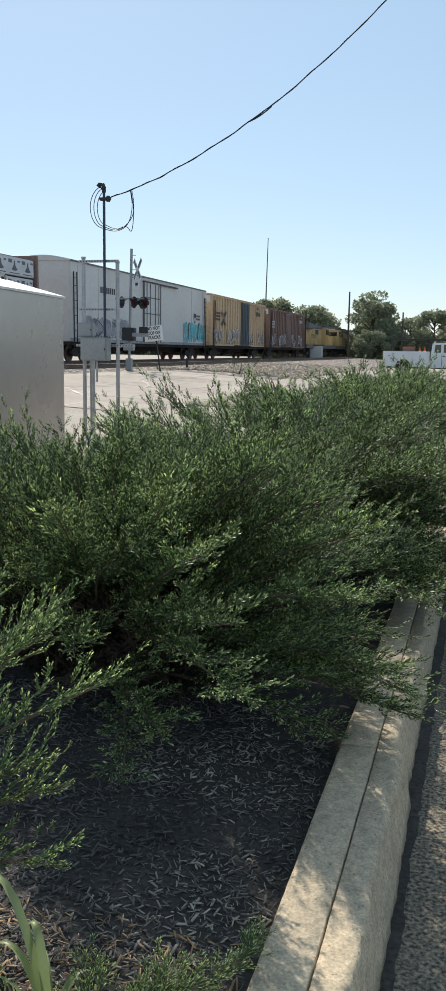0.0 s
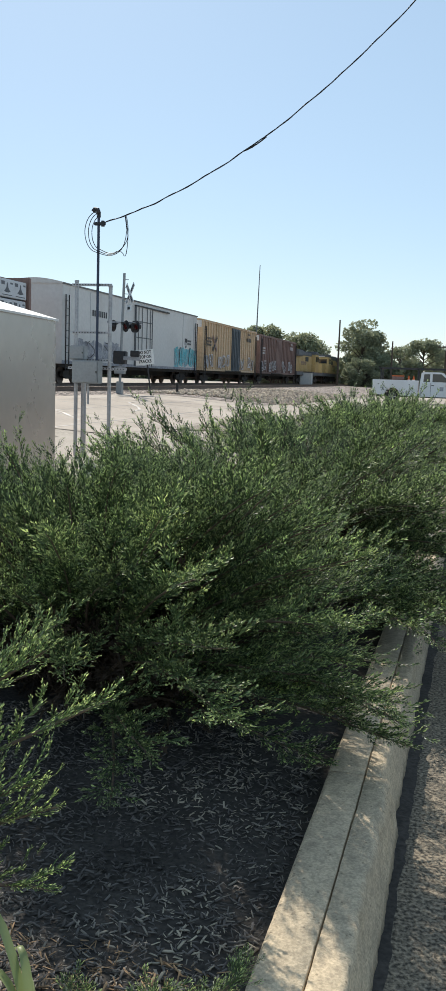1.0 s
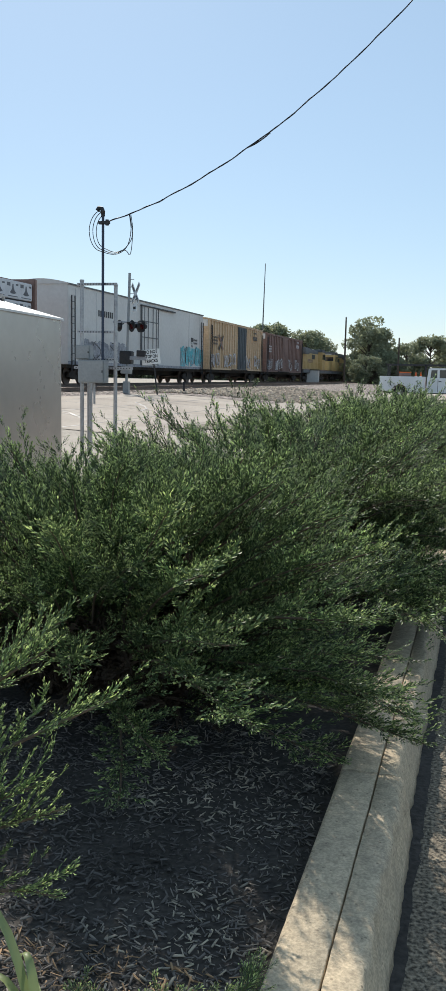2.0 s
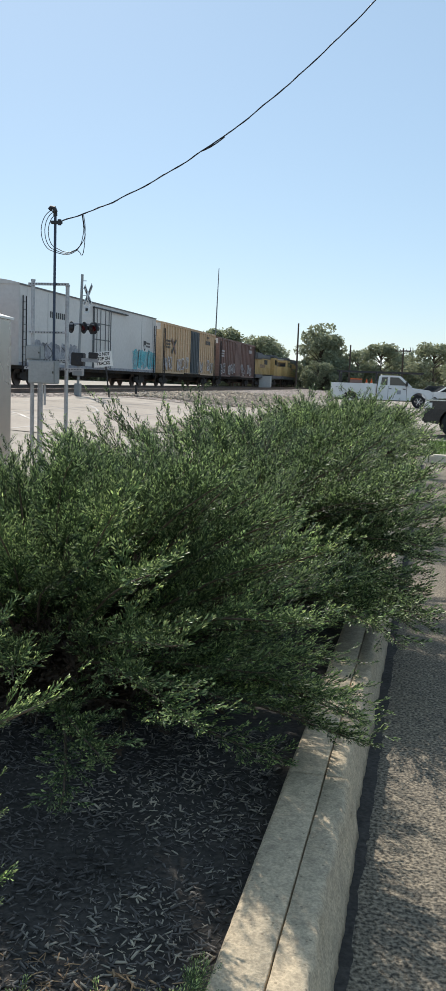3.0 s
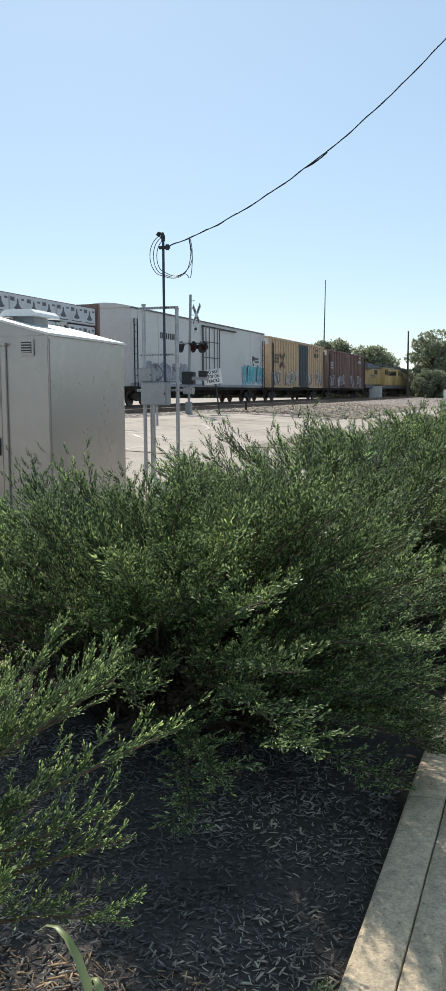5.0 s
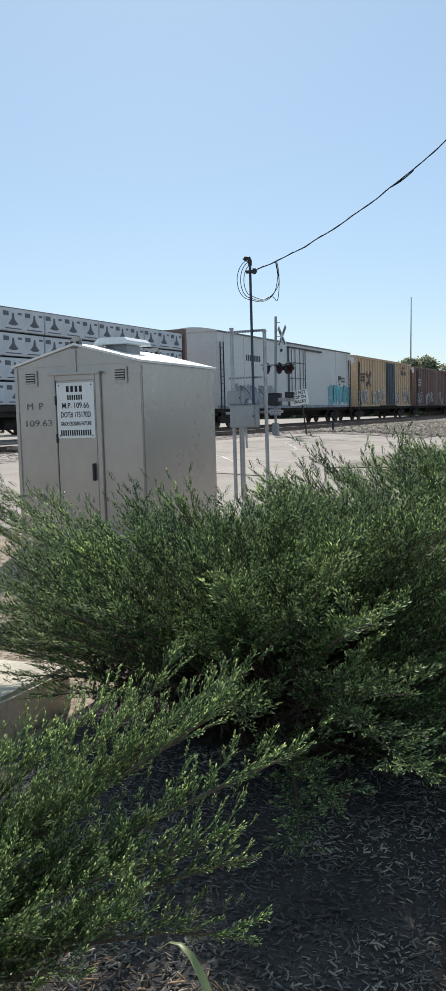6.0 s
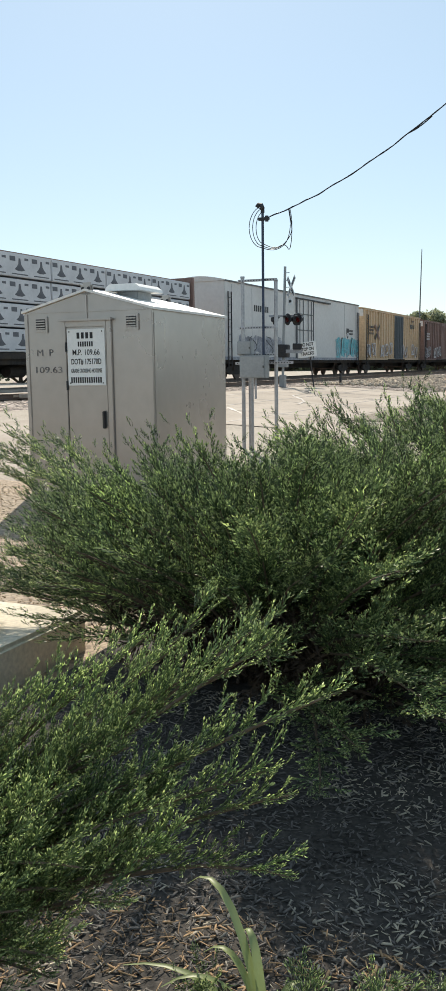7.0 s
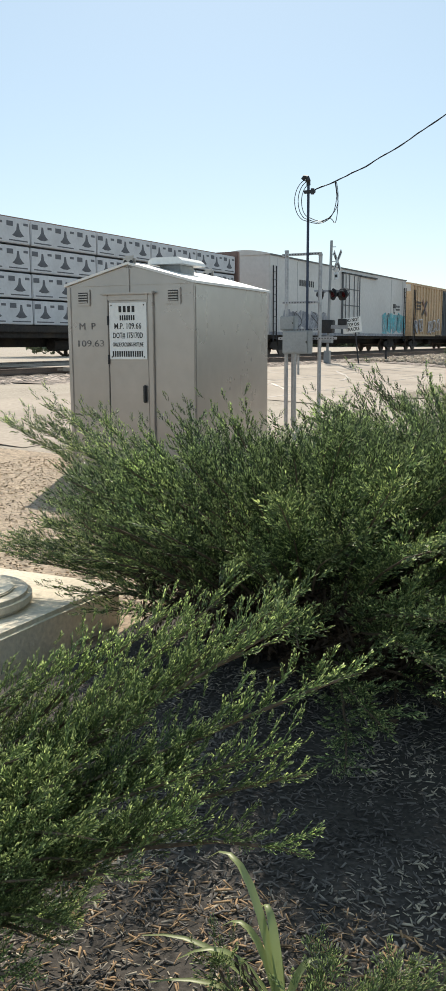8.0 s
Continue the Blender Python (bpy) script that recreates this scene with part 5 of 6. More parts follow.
centerbeam(19.6, 23.4)
reefer(46.2, 24.2)
yb = ribbed(72.1, 18.9, 5.1, M_YELLOW, M_DOORGREY, (9.3, 12.3), "faded yellow ribbed boxcar with a dark grey door", M_DARK, M_SPRAYW, 21.0, M_REEFER)
# crossed emblem on the yellow car's side
for a in (42, -42):
    e = part("emblem_bar", box(-0.85, 0.85, -0.006, 0, -0.13, 0.13), M_BROWN if a > 0 else M_DARK, yb, "crossed-bar emblem")
    e.matrix_basis = pose(3.6, -1.598 - (0.004 if a > 0 else 0), 3.3, 0, a, 0)
ribbed(92.8, 20.2, 5.0, M_BROWN, M_BROWN, (8.2, 11.4), "oxide brown ribbed boxcar with graffiti along its foot", M_SPRAYW, M_SPRAYW, 47.0, M_REEFER)


def locomotive(y0, cab_first, label):
    L = 21.5
    m = along(y0) if not cab_first else along(y0 + L) @ pose(0, 0, 0, 0, 0, 180)
    s = -1 if not cab_first else 1      # the side that faces the lot
    t = empty("locomotive", m, label, "locomotive", "locomotives")
    part("frame", box(0.3, L - 0.3, -1.5, 1.5, 1.15, 1.60), M_LOCOGREY, t, bevel=0.03)
    part("long_hood", box(1.4, 14.6, -0.95, 0.95, 1.6, 3.75), M_LOCO, t, bevel=0.05)
    part("hood_top", box(1.4, 14.6, -0.97, 0.97, 3.755, 4.25), M_LOCOGREY, t, "grey upper hood", bevel=0.10)
    part("radiator", box(1.6, 5.4, -1.45, 1.45, 3.55, 4.35), M_LOCOGREY, t, "flared grey radiator", bevel=0.12)
    for i in range(3):
        bm = bmesh.new(); rod(bm, (2.4 + 1.25 * i, 0, 4.35), (2.4 + 1.25 * i, 0, 4.50), 0.52, 20)
        part("fan", bm, M_DARK, t)
    for i in range(12):
        part("hood_door", box(2.0 + 1.02 * i, 2.9 + 1.02 * i, s * 0.955, s * 0.985, 1.75, 3.45), M_LOCO, t, bevel=0.01)
    part("grille", box(9.2, 11.6, s * 0.975, s * 1.0, 3.0, 3.6), M_DARK, t)
    cab = part("cab", box(14.7, 17.4, -1.5, 1.5, 1.6, 4.05), M_LOCO, t, "yellow cab with dark windows", bevel=0.06)
    part("cab_roof", box(14.6, 17.5, -1.5, 1.5, 4.05, 4.45), M_LOCOGREY, cab, "grey cab roof", bevel=0.12)
    for x in (14.95, 16.2):
        part("window", box(x, x + 0.95, s * 1.49, s * 1.52, 3.05, 3.75), M_GLASS, cab)
    part("number_board", box(17.40, 17.44, -0.9, 0.9, 4.08, 4.3), M_WHITE, cab)
    part("windscreen", box(17.38, 17.43, -1.2, 1.2, 3.1, 3.75), M_GLASS, cab)
    part("short_hood", box(17.4, 20.0, -0.95, 0.95, 1.6, 3.0), M_LOCO, t, bevel=0.08)
    bars(t, 6.0, 2.5, 4.0, 0.45, 9, M_BROWN, -0.99 if s < 0 else 0.995)
    part("stripe", box(0.3, L - 0.3, s * 1.5, s * 1.512, 1.50, 1.58), M_BROWN, t)
    bm = bmesh.new(); rod(bm, (8.0, 0, 0.72), (13.2, 0, 0.72), 0.5, 16)
    bx(bm, 8.0, 13.2, -1.2, 1.2, 0.35, 1.1)
    part("fuel_tank", bm, M_UNDER, t)
    for x in (4.3, L - 4.3):
        bogie(t, x, (-1.9, 0.0, 1.9), 0.5)
    for x in range(1, 21):
        bm = bmesh.new(); rod(bm, (x, s * 1.47, 1.6), (x, s * 1.47, 2.6), 0.018, 5)
        part("stanchion", bm, M_LOCO, t)
    bm = bmesh.new(); rod(bm, (1, s * 1.47, 2.6), (14.6, s * 1.47, 2.6), 0.018, 5)
    part("handrail", bm, M_LOCO, t)
    bm = bmesh.new(); rod(bm, (8.4, 0.3, 4.25), (8.4, 0.3, 4.55), 0.22, 12)
    part("exhaust", bm, M_DARK, t)
    part("horn", box(12.6, 13.4, -0.15, 0.15, 4.30, 4.55), M_DARK, t, bevel=0.05)
    for x0, x1 in ((-0.7, 0.3), (L - 0.3, L + 0.7)):
        part("coupler", box(x0, x1, -0.16, 0.16, 0.75, 1.05), M_UNDER, t)
    return t


locomotive(114.3, False, "yellow and grey diesel locomotive behind the boxcars")
locomotive(137.4, True, "second yellow and grey diesel locomotive, facing the other way")


# ---- vehicles ----
def wheel(parent, x, y, r, w, face):
    t = part("wheel", bmesh.new(), M_TYRE, parent, "black tyre on a bright rim")
    bm = bmesh.new()
    rings = [(0.62, 0.5), (0.9, 0.5), (0.97, 0.42), (1.0, 0.25), (1.0, -0.25), (0.97, -0.42), (0.9, -0.5), (0.62, -0.5)]
    n = 28
    vs = [[bm.verts.new((r * q * math.cos(2 * math.pi * k / n), w * o, r * q * math.sin(2 * math.pi * k / n))) for k in range(n)] for q, o in rings]
    for a, b in zip(vs, vs[1:]):
        for k in range(n):
            bm.faces.new((a[k], a[(k + 1) % n], b[(k + 1) % n], b[k]))
    finish(bm); bm.to_mesh(t.data); bm.free()
    t.matrix_basis = Matrix.Translation((x, y, r))
    bm = bmesh.new()
    rod(bm, (0, face * w * 0.18, 0), (0, face * w * 0.32, 0), r * 0.63, 24)
    part("rim", bm, M_DARK, t)
    bm = bmesh.new()
    for k in range(6):
        a = math.pi / 3 * k
        bx(bm, r * 0.10, r * 0.60, face * w * 0.34 - 0.012, face * w * 0.34 + 0.02, -r * 0.05, r * 0.05, m=Matrix.Rotation(a, 4, "Y"))
    rod(bm, (0, face * w * 0.3, 0), (0, face * w * 0.46, 0), r * 0.16, 14)
    for k in range(24):
        a, b = 2 * math.pi * k / 24, 2 * math.pi * (k + 1) / 24
        rod(bm, (r * 0.61 * math.cos(a), face * w * 0.38, r * 0.61 * math.sin(a)), (r * 0.61 * math.cos(b), face * w * 0.38, r * 0.61 * math.sin(b)), r * 0.03, 5)
    part("spokes", bm, M_CHROME, t, "bright spoked wheel")
    return t


def arch(cx, r, z0, n=8):
    """Points of a wheel arch, from its left foot to its right one."""
    return [(cx + r * math.cos(math.pi * (1 - i / n)), z0 + r * math.sin(math.pi * (1 - i / n))) for i in range(n + 1)]


def service_truck():
    t = empty("service_truck", Matrix.Translation((-3.6, 60.0, YARD)), "white service-body pickup truck with a dark ladder rack", "truck")
    zb = 0.45
    bed = bmesh.new()
    extrude(bed, [(0.0, zb + 0.1), (0.0, 1.42), (2.75, 1.42), (2.75, zb)] + arch(1.22, 0.48, zb + 0.02)[::-1] + [(0.7, zb + 0.02)], 1, -1.02, -0.62)
    part("service_body", bed, M_TRUCK, t, "white tool-box side of the bed", bevel=0.015)
    bm = bmesh.new()
    extrude(bm, [(0.0, zb + 0.1), (0.0, 1.42), (2.75, 1.42), (2.75, zb)] + arch(1.22, 0.48, zb + 0.02)[::-1] + [(0.7, zb + 0.02)], 1, 0.62, 1.02)
    part("service_body", bm, M_TRUCK, t, bevel=0.015)
    part("bed_floor", box(0.0, 2.75, -0.62, 0.62, 0.72, 0.80), M_DARK, t)
    part("tailgate", box(-0.03, 0.03, -0.62, 0.62, 0.72, 1.25), M_TRUCK, t)
    for x0, x1, z0 in ((0.08, 0.66, 0.62), (0.78, 1.66, 1.02), (1.78, 2.68, 0.55)):
        d = part("tool_door", box(x0, x1, -1.035, -1.018, z0, 1.36), M_TRUCK, t, "flush tool-box door", bevel=0.006)
        part("latch", box((x0 + x1) / 2 - 0.04, (x0 + x1) / 2 + 0.04, -1.045, -1.03, 1.12, 1.17), M_DARK, d)
    cabm = bmesh.new()
    low = [(2.85, zb), (2.85, 1.30), (4.85, 1.30), (5.05, 1.22), (6.0, 1.12), (6.18, 1.0), (6.22, 0.62), (6.18, zb)] + [(5.90, zb)] + arch(5.38, 0.50, zb)[::-1]
    extrude(cabm, low, 1, -0.98, 0.98)
    part("cab_body", cabm, M_TRUCK, t, "white cab and bonnet", bevel=0.03)
    gh = bmesh.new()
    extrude(gh, [(2.86, 1.30), (2.93, 1.90), (3.1, 1.95), (4.1, 1.95), (4.25, 1.91), (4.95, 1.30)], 1, -0.90, 0.90)
    part("greenhouse", gh, M_TRUCK, t, bevel=0.03)
    for pts in ([(3.06, 1.36), (3.10, 1.82), (3.45, 1.84), (3.45, 1.36)], [(3.60, 1.36), (3.60, 1.84), (4.12, 1.84), (4.66, 1.36)]):
        for y0, y1 in ((-0.915, -0.90), (0.90, 0.915)):
            bm = bmesh.new(); extrude(bm, pts, 1, y0, y1)
            part("window", bm, M_GLASS, t, "dark side window")
    bm = bmesh.new(); extrude(bm, [(4.30, 1.86), (4.34, 1.87), (4.93, 1.34), (4.90, 1.32)], 1, -0.80, 0.80)
    part("windscreen", bm, M_GLASS, t)
    part("door_seam", box(3.50, 3.52, -0.988, -0.975, 0.5, 1.30), M_DARK, t)
    part("door_seam", box(4.62, 4.64, -0.988, -0.975, 0.5, 1.28), M_DARK, t)
    for x in (3.55, 4.40):
        part("door_handle", box(x, x + 0.16, -1.0, -0.975, 1.12, 1.17), M_DARK, t)
    part("door_badge", box(4.05, 4.28, -0.986, -0.976, 0.82, 1.06), M_SPRAYG, t, "grey door emblem")
    part("mirror", box(4.55, 4.68, -1.22, -0.95, 1.30, 1.58), M_DARK, t, "black wing mirror", bevel=0.03)
    part("front_bumper", box(6.12, 6.30, -0.98, 0.98, 0.48, 0.72), M_CHROME, t, bevel=0.03)
    part("grille", box(6.20, 6.24, -0.6, 0.6, 0.75, 1.02), M_DARK, t)
    part("headlight", box(6.10, 6.21, -0.97, -0.66, 0.80, 1.02), M_WHITE, t, bevel=0.02)
    part("rear_bumper", box(-0.15, 0.02, -1.0, 1.0, 0.42, 0.58), M_DARK, t, bevel=0.02)
    part("chassis", box(0.2, 5.8, -0.55, 0.55, 0.38, 0.62), M_DARK, t)
    for x in (1.22, 5.38):
        wheel(t, x, -0.86, 0.40, 0.27, -1)
        wheel(t, x, 0.86, 0.40, 0.27, 1)
    rack = part("ladder_rack", box(0.35, 5.6, -0.90, -0.84, 2.08, 2.18), M_DARK, t, "dark ladder rack over the bed and cab")
    part("rail", box(0.35, 5.6, 0.84, 0.90, 2.08, 2.18), M_DARK, rack)
    for x in (0.45, 2.7, 3.6, 5.4):
        part("cross_bar", box(x, x + 0.09, -0.90, 0.90, 2.05, 2.11), M_DARK, rack)
    for x in (0.45, 2.7):
        for y in (-0.88, 0.84):
            part("upright", box(x, x + 0.08, y, y + 0.06, 1.42, 2.08), M_DARK, rack)
    return t


service_truck()
for x, c in ((-1.45, M_ORANGE), (-1.15, M_ORANGE)):
    cone = empty("traffic_cone", Matrix.Translation((x, 59.75, YARD + 0.80)), "orange traffic cone standing in the truck bed", "traffic cone", "cones in the bed")
    bm = bmesh.new(); rod(bm, (0, 0, 0.03), (0, 0, 0.90), 0.17, 14, 0.03)
    part("cone_body", bm, c, cone)
    part("foot", box(-0.2, 0.2, -0.2, 0.2, 0, 0.03), M_DARK, cone)
    bm = bmesh.new(); rod(bm, (0, 0, 0.52), (0, 0, 0.66), 0.103, 14, 0.083)
    part("band", bm, M_WHITE, cone)
crate = empty("tool_crate", Matrix.Translation((-2.1, 59.8, YARD + 0.80)), "red tool crates stacked in the truck bed", "crate")
part("crate_body", box(-0.35, 0.35, -0.3, 0.3, 0, 0.84), M_BROWN, crate, bevel=0.02)
part("crate_lid", box(-0.37, 0.37, -0.32, 0.32, 0.84, 0.90), M_ORANGE, crate, bevel=0.01)


def suv():
    t = empty("suv", Matrix.Translation((1.40, 29.5, 0.0)), "charcoal sport utility vehicle with bright spoked wheels", "car")
    zb = 0.38
    bm = bmesh.new()
    low = [(0.02, zb + 0.05), (0.0, 0.72), (0.06, 0.98), (0.22, 1.06), (1.55, 1.17), (1.75, 1.20), (4.75, 1.18), (4.85, 0.95), (4.85, zb)] + [(4.5, zb)] + arch(3.75, 0.47, zb)[::-1] + arch(0.86, 0.47, zb)[::-1] + [(0.38, zb)]
    extrude(bm, low, 1, -0.95, 0.95)
    part("body", bm, M_SUV, t, bevel=0.05)
    bm = bmesh.new()
    extrude(bm, [(1.55, 1.18), (2.25, 1.72), (2.45, 1.77), (4.3, 1.76), (4.5, 1.70), (4.72, 1.18)], 1, -0.82, 0.82)
    part("greenhouse", bm, M_SUV, t, bevel=0.04)
    for pts in ([(1.85, 1.22), (2.32, 1.66), (2.85, 1.68), (2.85, 1.22)], [(2.95, 1.22), (2.95, 1.68), (3.75, 1.68), (3.75, 1.22)], [(3.85, 1.22), (3.85, 1.67), (4.35, 1.64), (4.52, 1.22)]):
        b = bmesh.new(); extrude(b, pts, 1, -0.835, -0.82)
        part("window", b, M_GLASS, t)
    part("headlight", box(-0.01, 0.22, -0.96, -0.62, 0.80, 1.0), M_WHITE, t, "clear headlight", bevel=0.03)
    part("bumper", box(-0.06, 0.14, -0.93, 0.93, 0.40, 0.72), M_SUV, t, bevel=0.05)
    part("sill", box(1.35, 3.25, -0.99, -0.93, 0.36, 0.46), M_DARK, t, bevel=0.02)
    part("bonnet_trim", box(0.10, 1.50, -0.955, -0.93, 1.03, 1.055), M_CHROME, t)
    part("mirror", box(1.85, 2.05, -1.12, -0.93, 1.18, 1.34), M_SUV, t, bevel=0.03)
    for x in (0.86, 3.75):
        wheel(t, x, -0.83, 0.39, 0.26, -1)
        wheel(t, x, 0.83, 0.39, 0.26, 1)
    return t


suv()


def parked_car(m, paint, label):
    t = empty("parked_car", m, label, "car", "far parked cars")
    bm = bmesh.new()
    extrude(bm, [(0, 0.35), (0.0, 0.8), (0.25, 0.92), (1.1, 1.0), (1.8, 1.45), (3.2, 1.47), (4.0, 1.05), (4.5, 0.98), (4.55, 0.4)], 1, -0.88, 0.88)
    part("body", bm, paint, t, bevel=0.06)
    bm = bmesh.new(); extrude(bm, [(1.25, 1.02), (1.85, 1.40), (3.1, 1.41), (3.75, 1.06)], 1, -0.90, -0.87)
    part("window", bm, M_GLASS, t)
    for x in (0.85, 3.65):
        wheel(t, x, -0.8, 0.33, 0.22, -1)
        wheel(t, x, 0.8, 0.33, 0.22, 1)


parked_car(Matrix.Translation((2.2, 70, YARD)), M_TRUCK, "white car parked beyond the service truck")
parked_car(Matrix.Translation((1.0, 75, YARD)), M_SUV, "dark car parked beyond the service truck")

trailer = empty("box_trailer", Matrix.Translation((6.6, 62, YARD)), "pale cargo trailer beside the drive", "trailer")
part("box_body", box(0, 6, -1.1, 1.1, 0.5, 2.0), M_REEFER, trailer, bevel=0.04)
part("chassis", box(-0.6, 5.8, -0.6, 0.6, 0.35, 0.5), M_DARK, trailer)
for x in (2.6, 3.5):
    wheel(trailer, x, -0.95, 0.34, 0.22, -1)


# ---- far buildings, poles, antenna ----
def brick_house(m, w, d, h, label):
    t = empty("brick_building", m, label, "building")
    part("wall", box(0, w, 0, d, 0, h), M_BRICK, t, "brown brick wall")
    part("roof", box(-0.2, w + 0.2, -0.2, d + 0.2, h, h + 0.35), M_DARK, t, "flat dark roof edge")
    for j in range(int(h / 3)):
        for i in range(int(w / 2.6)):
            x, z = 0.8 + 2.6 * i, 0.9 + 3.0 * j
            wd = part("window", box(x, x + 1.5, -0.06, 0.02, z, z + 1.7), M_GLASS, t)
            part("frame", box(x - 0.08, x + 1.58, -0.03, 0.0, z - 0.1, z + 1.8), M_REEFER, wd)
            part("balcony_rail", box(x - 0.2, x + 1.7, -0.5, -0.42, z - 0.2, z + 0.7), M_DARK, wd)
    return t


brick_house(Matrix.Translation((8.2, 112, 0)) @ pose(0, 0, 0, 0, 0, 8), 22, 12, 8.0, "brown brick apartment block with dark balcony rails")

shed = empty("relay_cabinet", Matrix.Translation((-16.9, 120, 0.45)), "small pale relay cabinet beside the tracks", "cabinet")
part("housing", box(-0.75, 0.75, -0.6, 0.6, 0, 1.75), M_REEFER, shed, bevel=0.03)
part("roof", box(-0.85, 0.85, -0.7, 0.7, 1.75, 1.87), M_DARK, shed)


def utility_pole(x, y, h, arms, label):
    t = empty("utility_pole", Matrix.Translation((x, y, 0)), label, "utility pole", "utility poles")
    bm = bmesh.new(); rod(bm, (0, 0, 0), (0, 0, h), 0.16, 10, 0.10)
    part("pole", bm, M_WOODPOLE, t)
    for z in arms:
        a = part("cross_arm", box(-1.1, 1.1, -0.06, 0.06, z, z + 0.12), M_WOODPOLE, t)
        for k in (-0.95, -0.4, 0.4, 0.95):
            part("insulator", box(k - 0.05, k + 0.05, -0.05, 0.05, z + 0.12, z + 0.3), M_DARK, a)


utility_pole(-14.0, 130, 9.7, (), "dark wooden utility pole before the trees")
utility_pole(-6.7, 132, 7.0, (), "short dark wooden pole among the trees")
utility_pole(0.65, 130, 6.7, (6.2,), "dark wooden utility pole with a cross arm")
pyl = empty("lattice_pylon", Matrix.Translation((2.4, 210, 0)), "grey steel lattice pylon in the distance", "pylon")
for sx in (-1, 1):
    for sy in (-1, 1):
        bm = bmesh.new(); rod(bm, (1.1 * sx, 1.1 * sy, 0), (0.25 * sx, 0.25 * sy, 10.2), 0.07, 5)
        part("leg", bm, M_LOCOGREY, pyl)
for k in range(8):
    z0, z1 = 1.2 * k, 1.2 * (k + 1)
    w0, w1 = 1.1 - 0.083 * z0, 1.1 - 0.083 * z1
    for s in (-1, 1):
        bm = bmesh.new(); rod(bm, (-w0 * s, -w0, z0), (w1 * s, -w1, z1), 0.04, 4)
        part("brace", bm, M_LOCOGREY, pyl)
for z in (6.4, 7.9, 9.4):
    part("arm", box(-2.6, 2.6, -0.08, 0.08, z, z + 0.14), M_LOCOGREY, pyl)

ant = empty("radio_mast", Matrix.Translation((-30.2, 150, 0)), "slender grey guyed radio mast", "radio mast")
bm = bmesh.new(); rod(bm, (0, 0, 0), (0.35, 0, 19.6), 0.16, 6, 0.06)
part("mast_tube", bm, M_LOCOGREY, ant)


# ---- trees ----
def tree(label, seed, h, w, leaf, count=2600, trunk=0.28):
    """A tapered trunk with forked limbs and a crown of many small leaf clumps with gaps."""
    r = np.random.default_rng(seed)
    t = empty("tree", Matrix(), label, "tree", "trees along the railway")
    bm = bmesh.new()
    tube(bm, [(0, 0, 0), (r.normal(0, 0.1), r.normal(0, 0.1), h * 0.3), (r.normal(0, 0.2), r.normal(0, 0.2), h * 0.75)], lambda q: trunk * (1 - 0.75 * q), 8)
    part("trunk", bm, M_BARK, t)
    cl = []
    bm = bmesh.new()
    for i in range(44):
        a, z = r.uniform(0, 6.28), h * r.uniform(0.12, 0.95)
        k = math.sin(math.pi * min(1, max(0.05, (z / h - 0.02) ** 0.8))) ** 0.6
        e = np.array((math.cos(a) * w * k * r.uniform(0.5, 1.0), math.sin(a) * w * k * r.uniform(0.5, 1.0), z))
        tube(bm, [(0, 0, max(0.3, z - h * 0.18)), tuple(e * (0.5, 0.5, 1) - (0, 0, h * 0.06)), tuple(e)], lambda q: 0.09 * (1 - 0.8 * q), 5)
        cl.append((e, r.uniform(0.20, 0.32) * (w + h * 0.3) * 0.62))
    part("limb", bm, M_BARK, t)
    c = np.array([q[0] for q in cl]); s = np.array([q[1] for q in cl])
    pick = r.integers(0, len(cl), count)
    d = unit(r.normal(0, 1, (count, 3))) * (r.uniform(0.35, 1.0, (count, 1)) ** 0.5)
    P = c[pick] + d * s[pick][:, None] * np.array((1.15, 1.15, 0.85))
    P[:, 2] = np.clip(P[:, 2], 0.1, None)
    X = unit(r.normal(0, 1, (count, 3))); Y = unit(np.cross(X, r.normal(0, 1, (count, 3))))
    z = r.uniform(0.12, 0.30, (count, 1)) * (0.6 + 0.04 * h)
    V = np.stack([P - X * z, P - Y * z * 0.6, P + X * z, P + Y * z * 0.6], 1).reshape(-1, 3)
    raw("crown", V, np.arange(count * 4).reshape(-1, 4), leaf, t, "leafy green crown", kind="stuff")
    return t


T1 = tree("tall green cottonwood with an open crown", 1, 11.2, 4.0, M_LEAF, 9000, 0.35)
T1.matrix_basis = Matrix.Translation((-12.5, 150, 0))
T2 = tree("broad green tree beside the railway", 2, 8.6, 4.2, M_LEAF, 7000)
T2.matrix_basis = Matrix.Translation((-24.2, 172, 0))
T3 = tree("low dense green tree beside the railway", 3, 6.6, 4.2, M_LEAF2, 6000)
T3.matrix_basis = Matrix.Translation((-6.5, 152, 0))
T4 = tree("bushy dark green tree beside the drive", 4, 8.6, 4.0, M_LEAF2, 7500)
T4.matrix_basis = Matrix.Translation((8.4, 104, 0)) @ Matrix.Diagonal((0.85, 0.85, 0.76, 1))
r = np.random.default_rng(9)
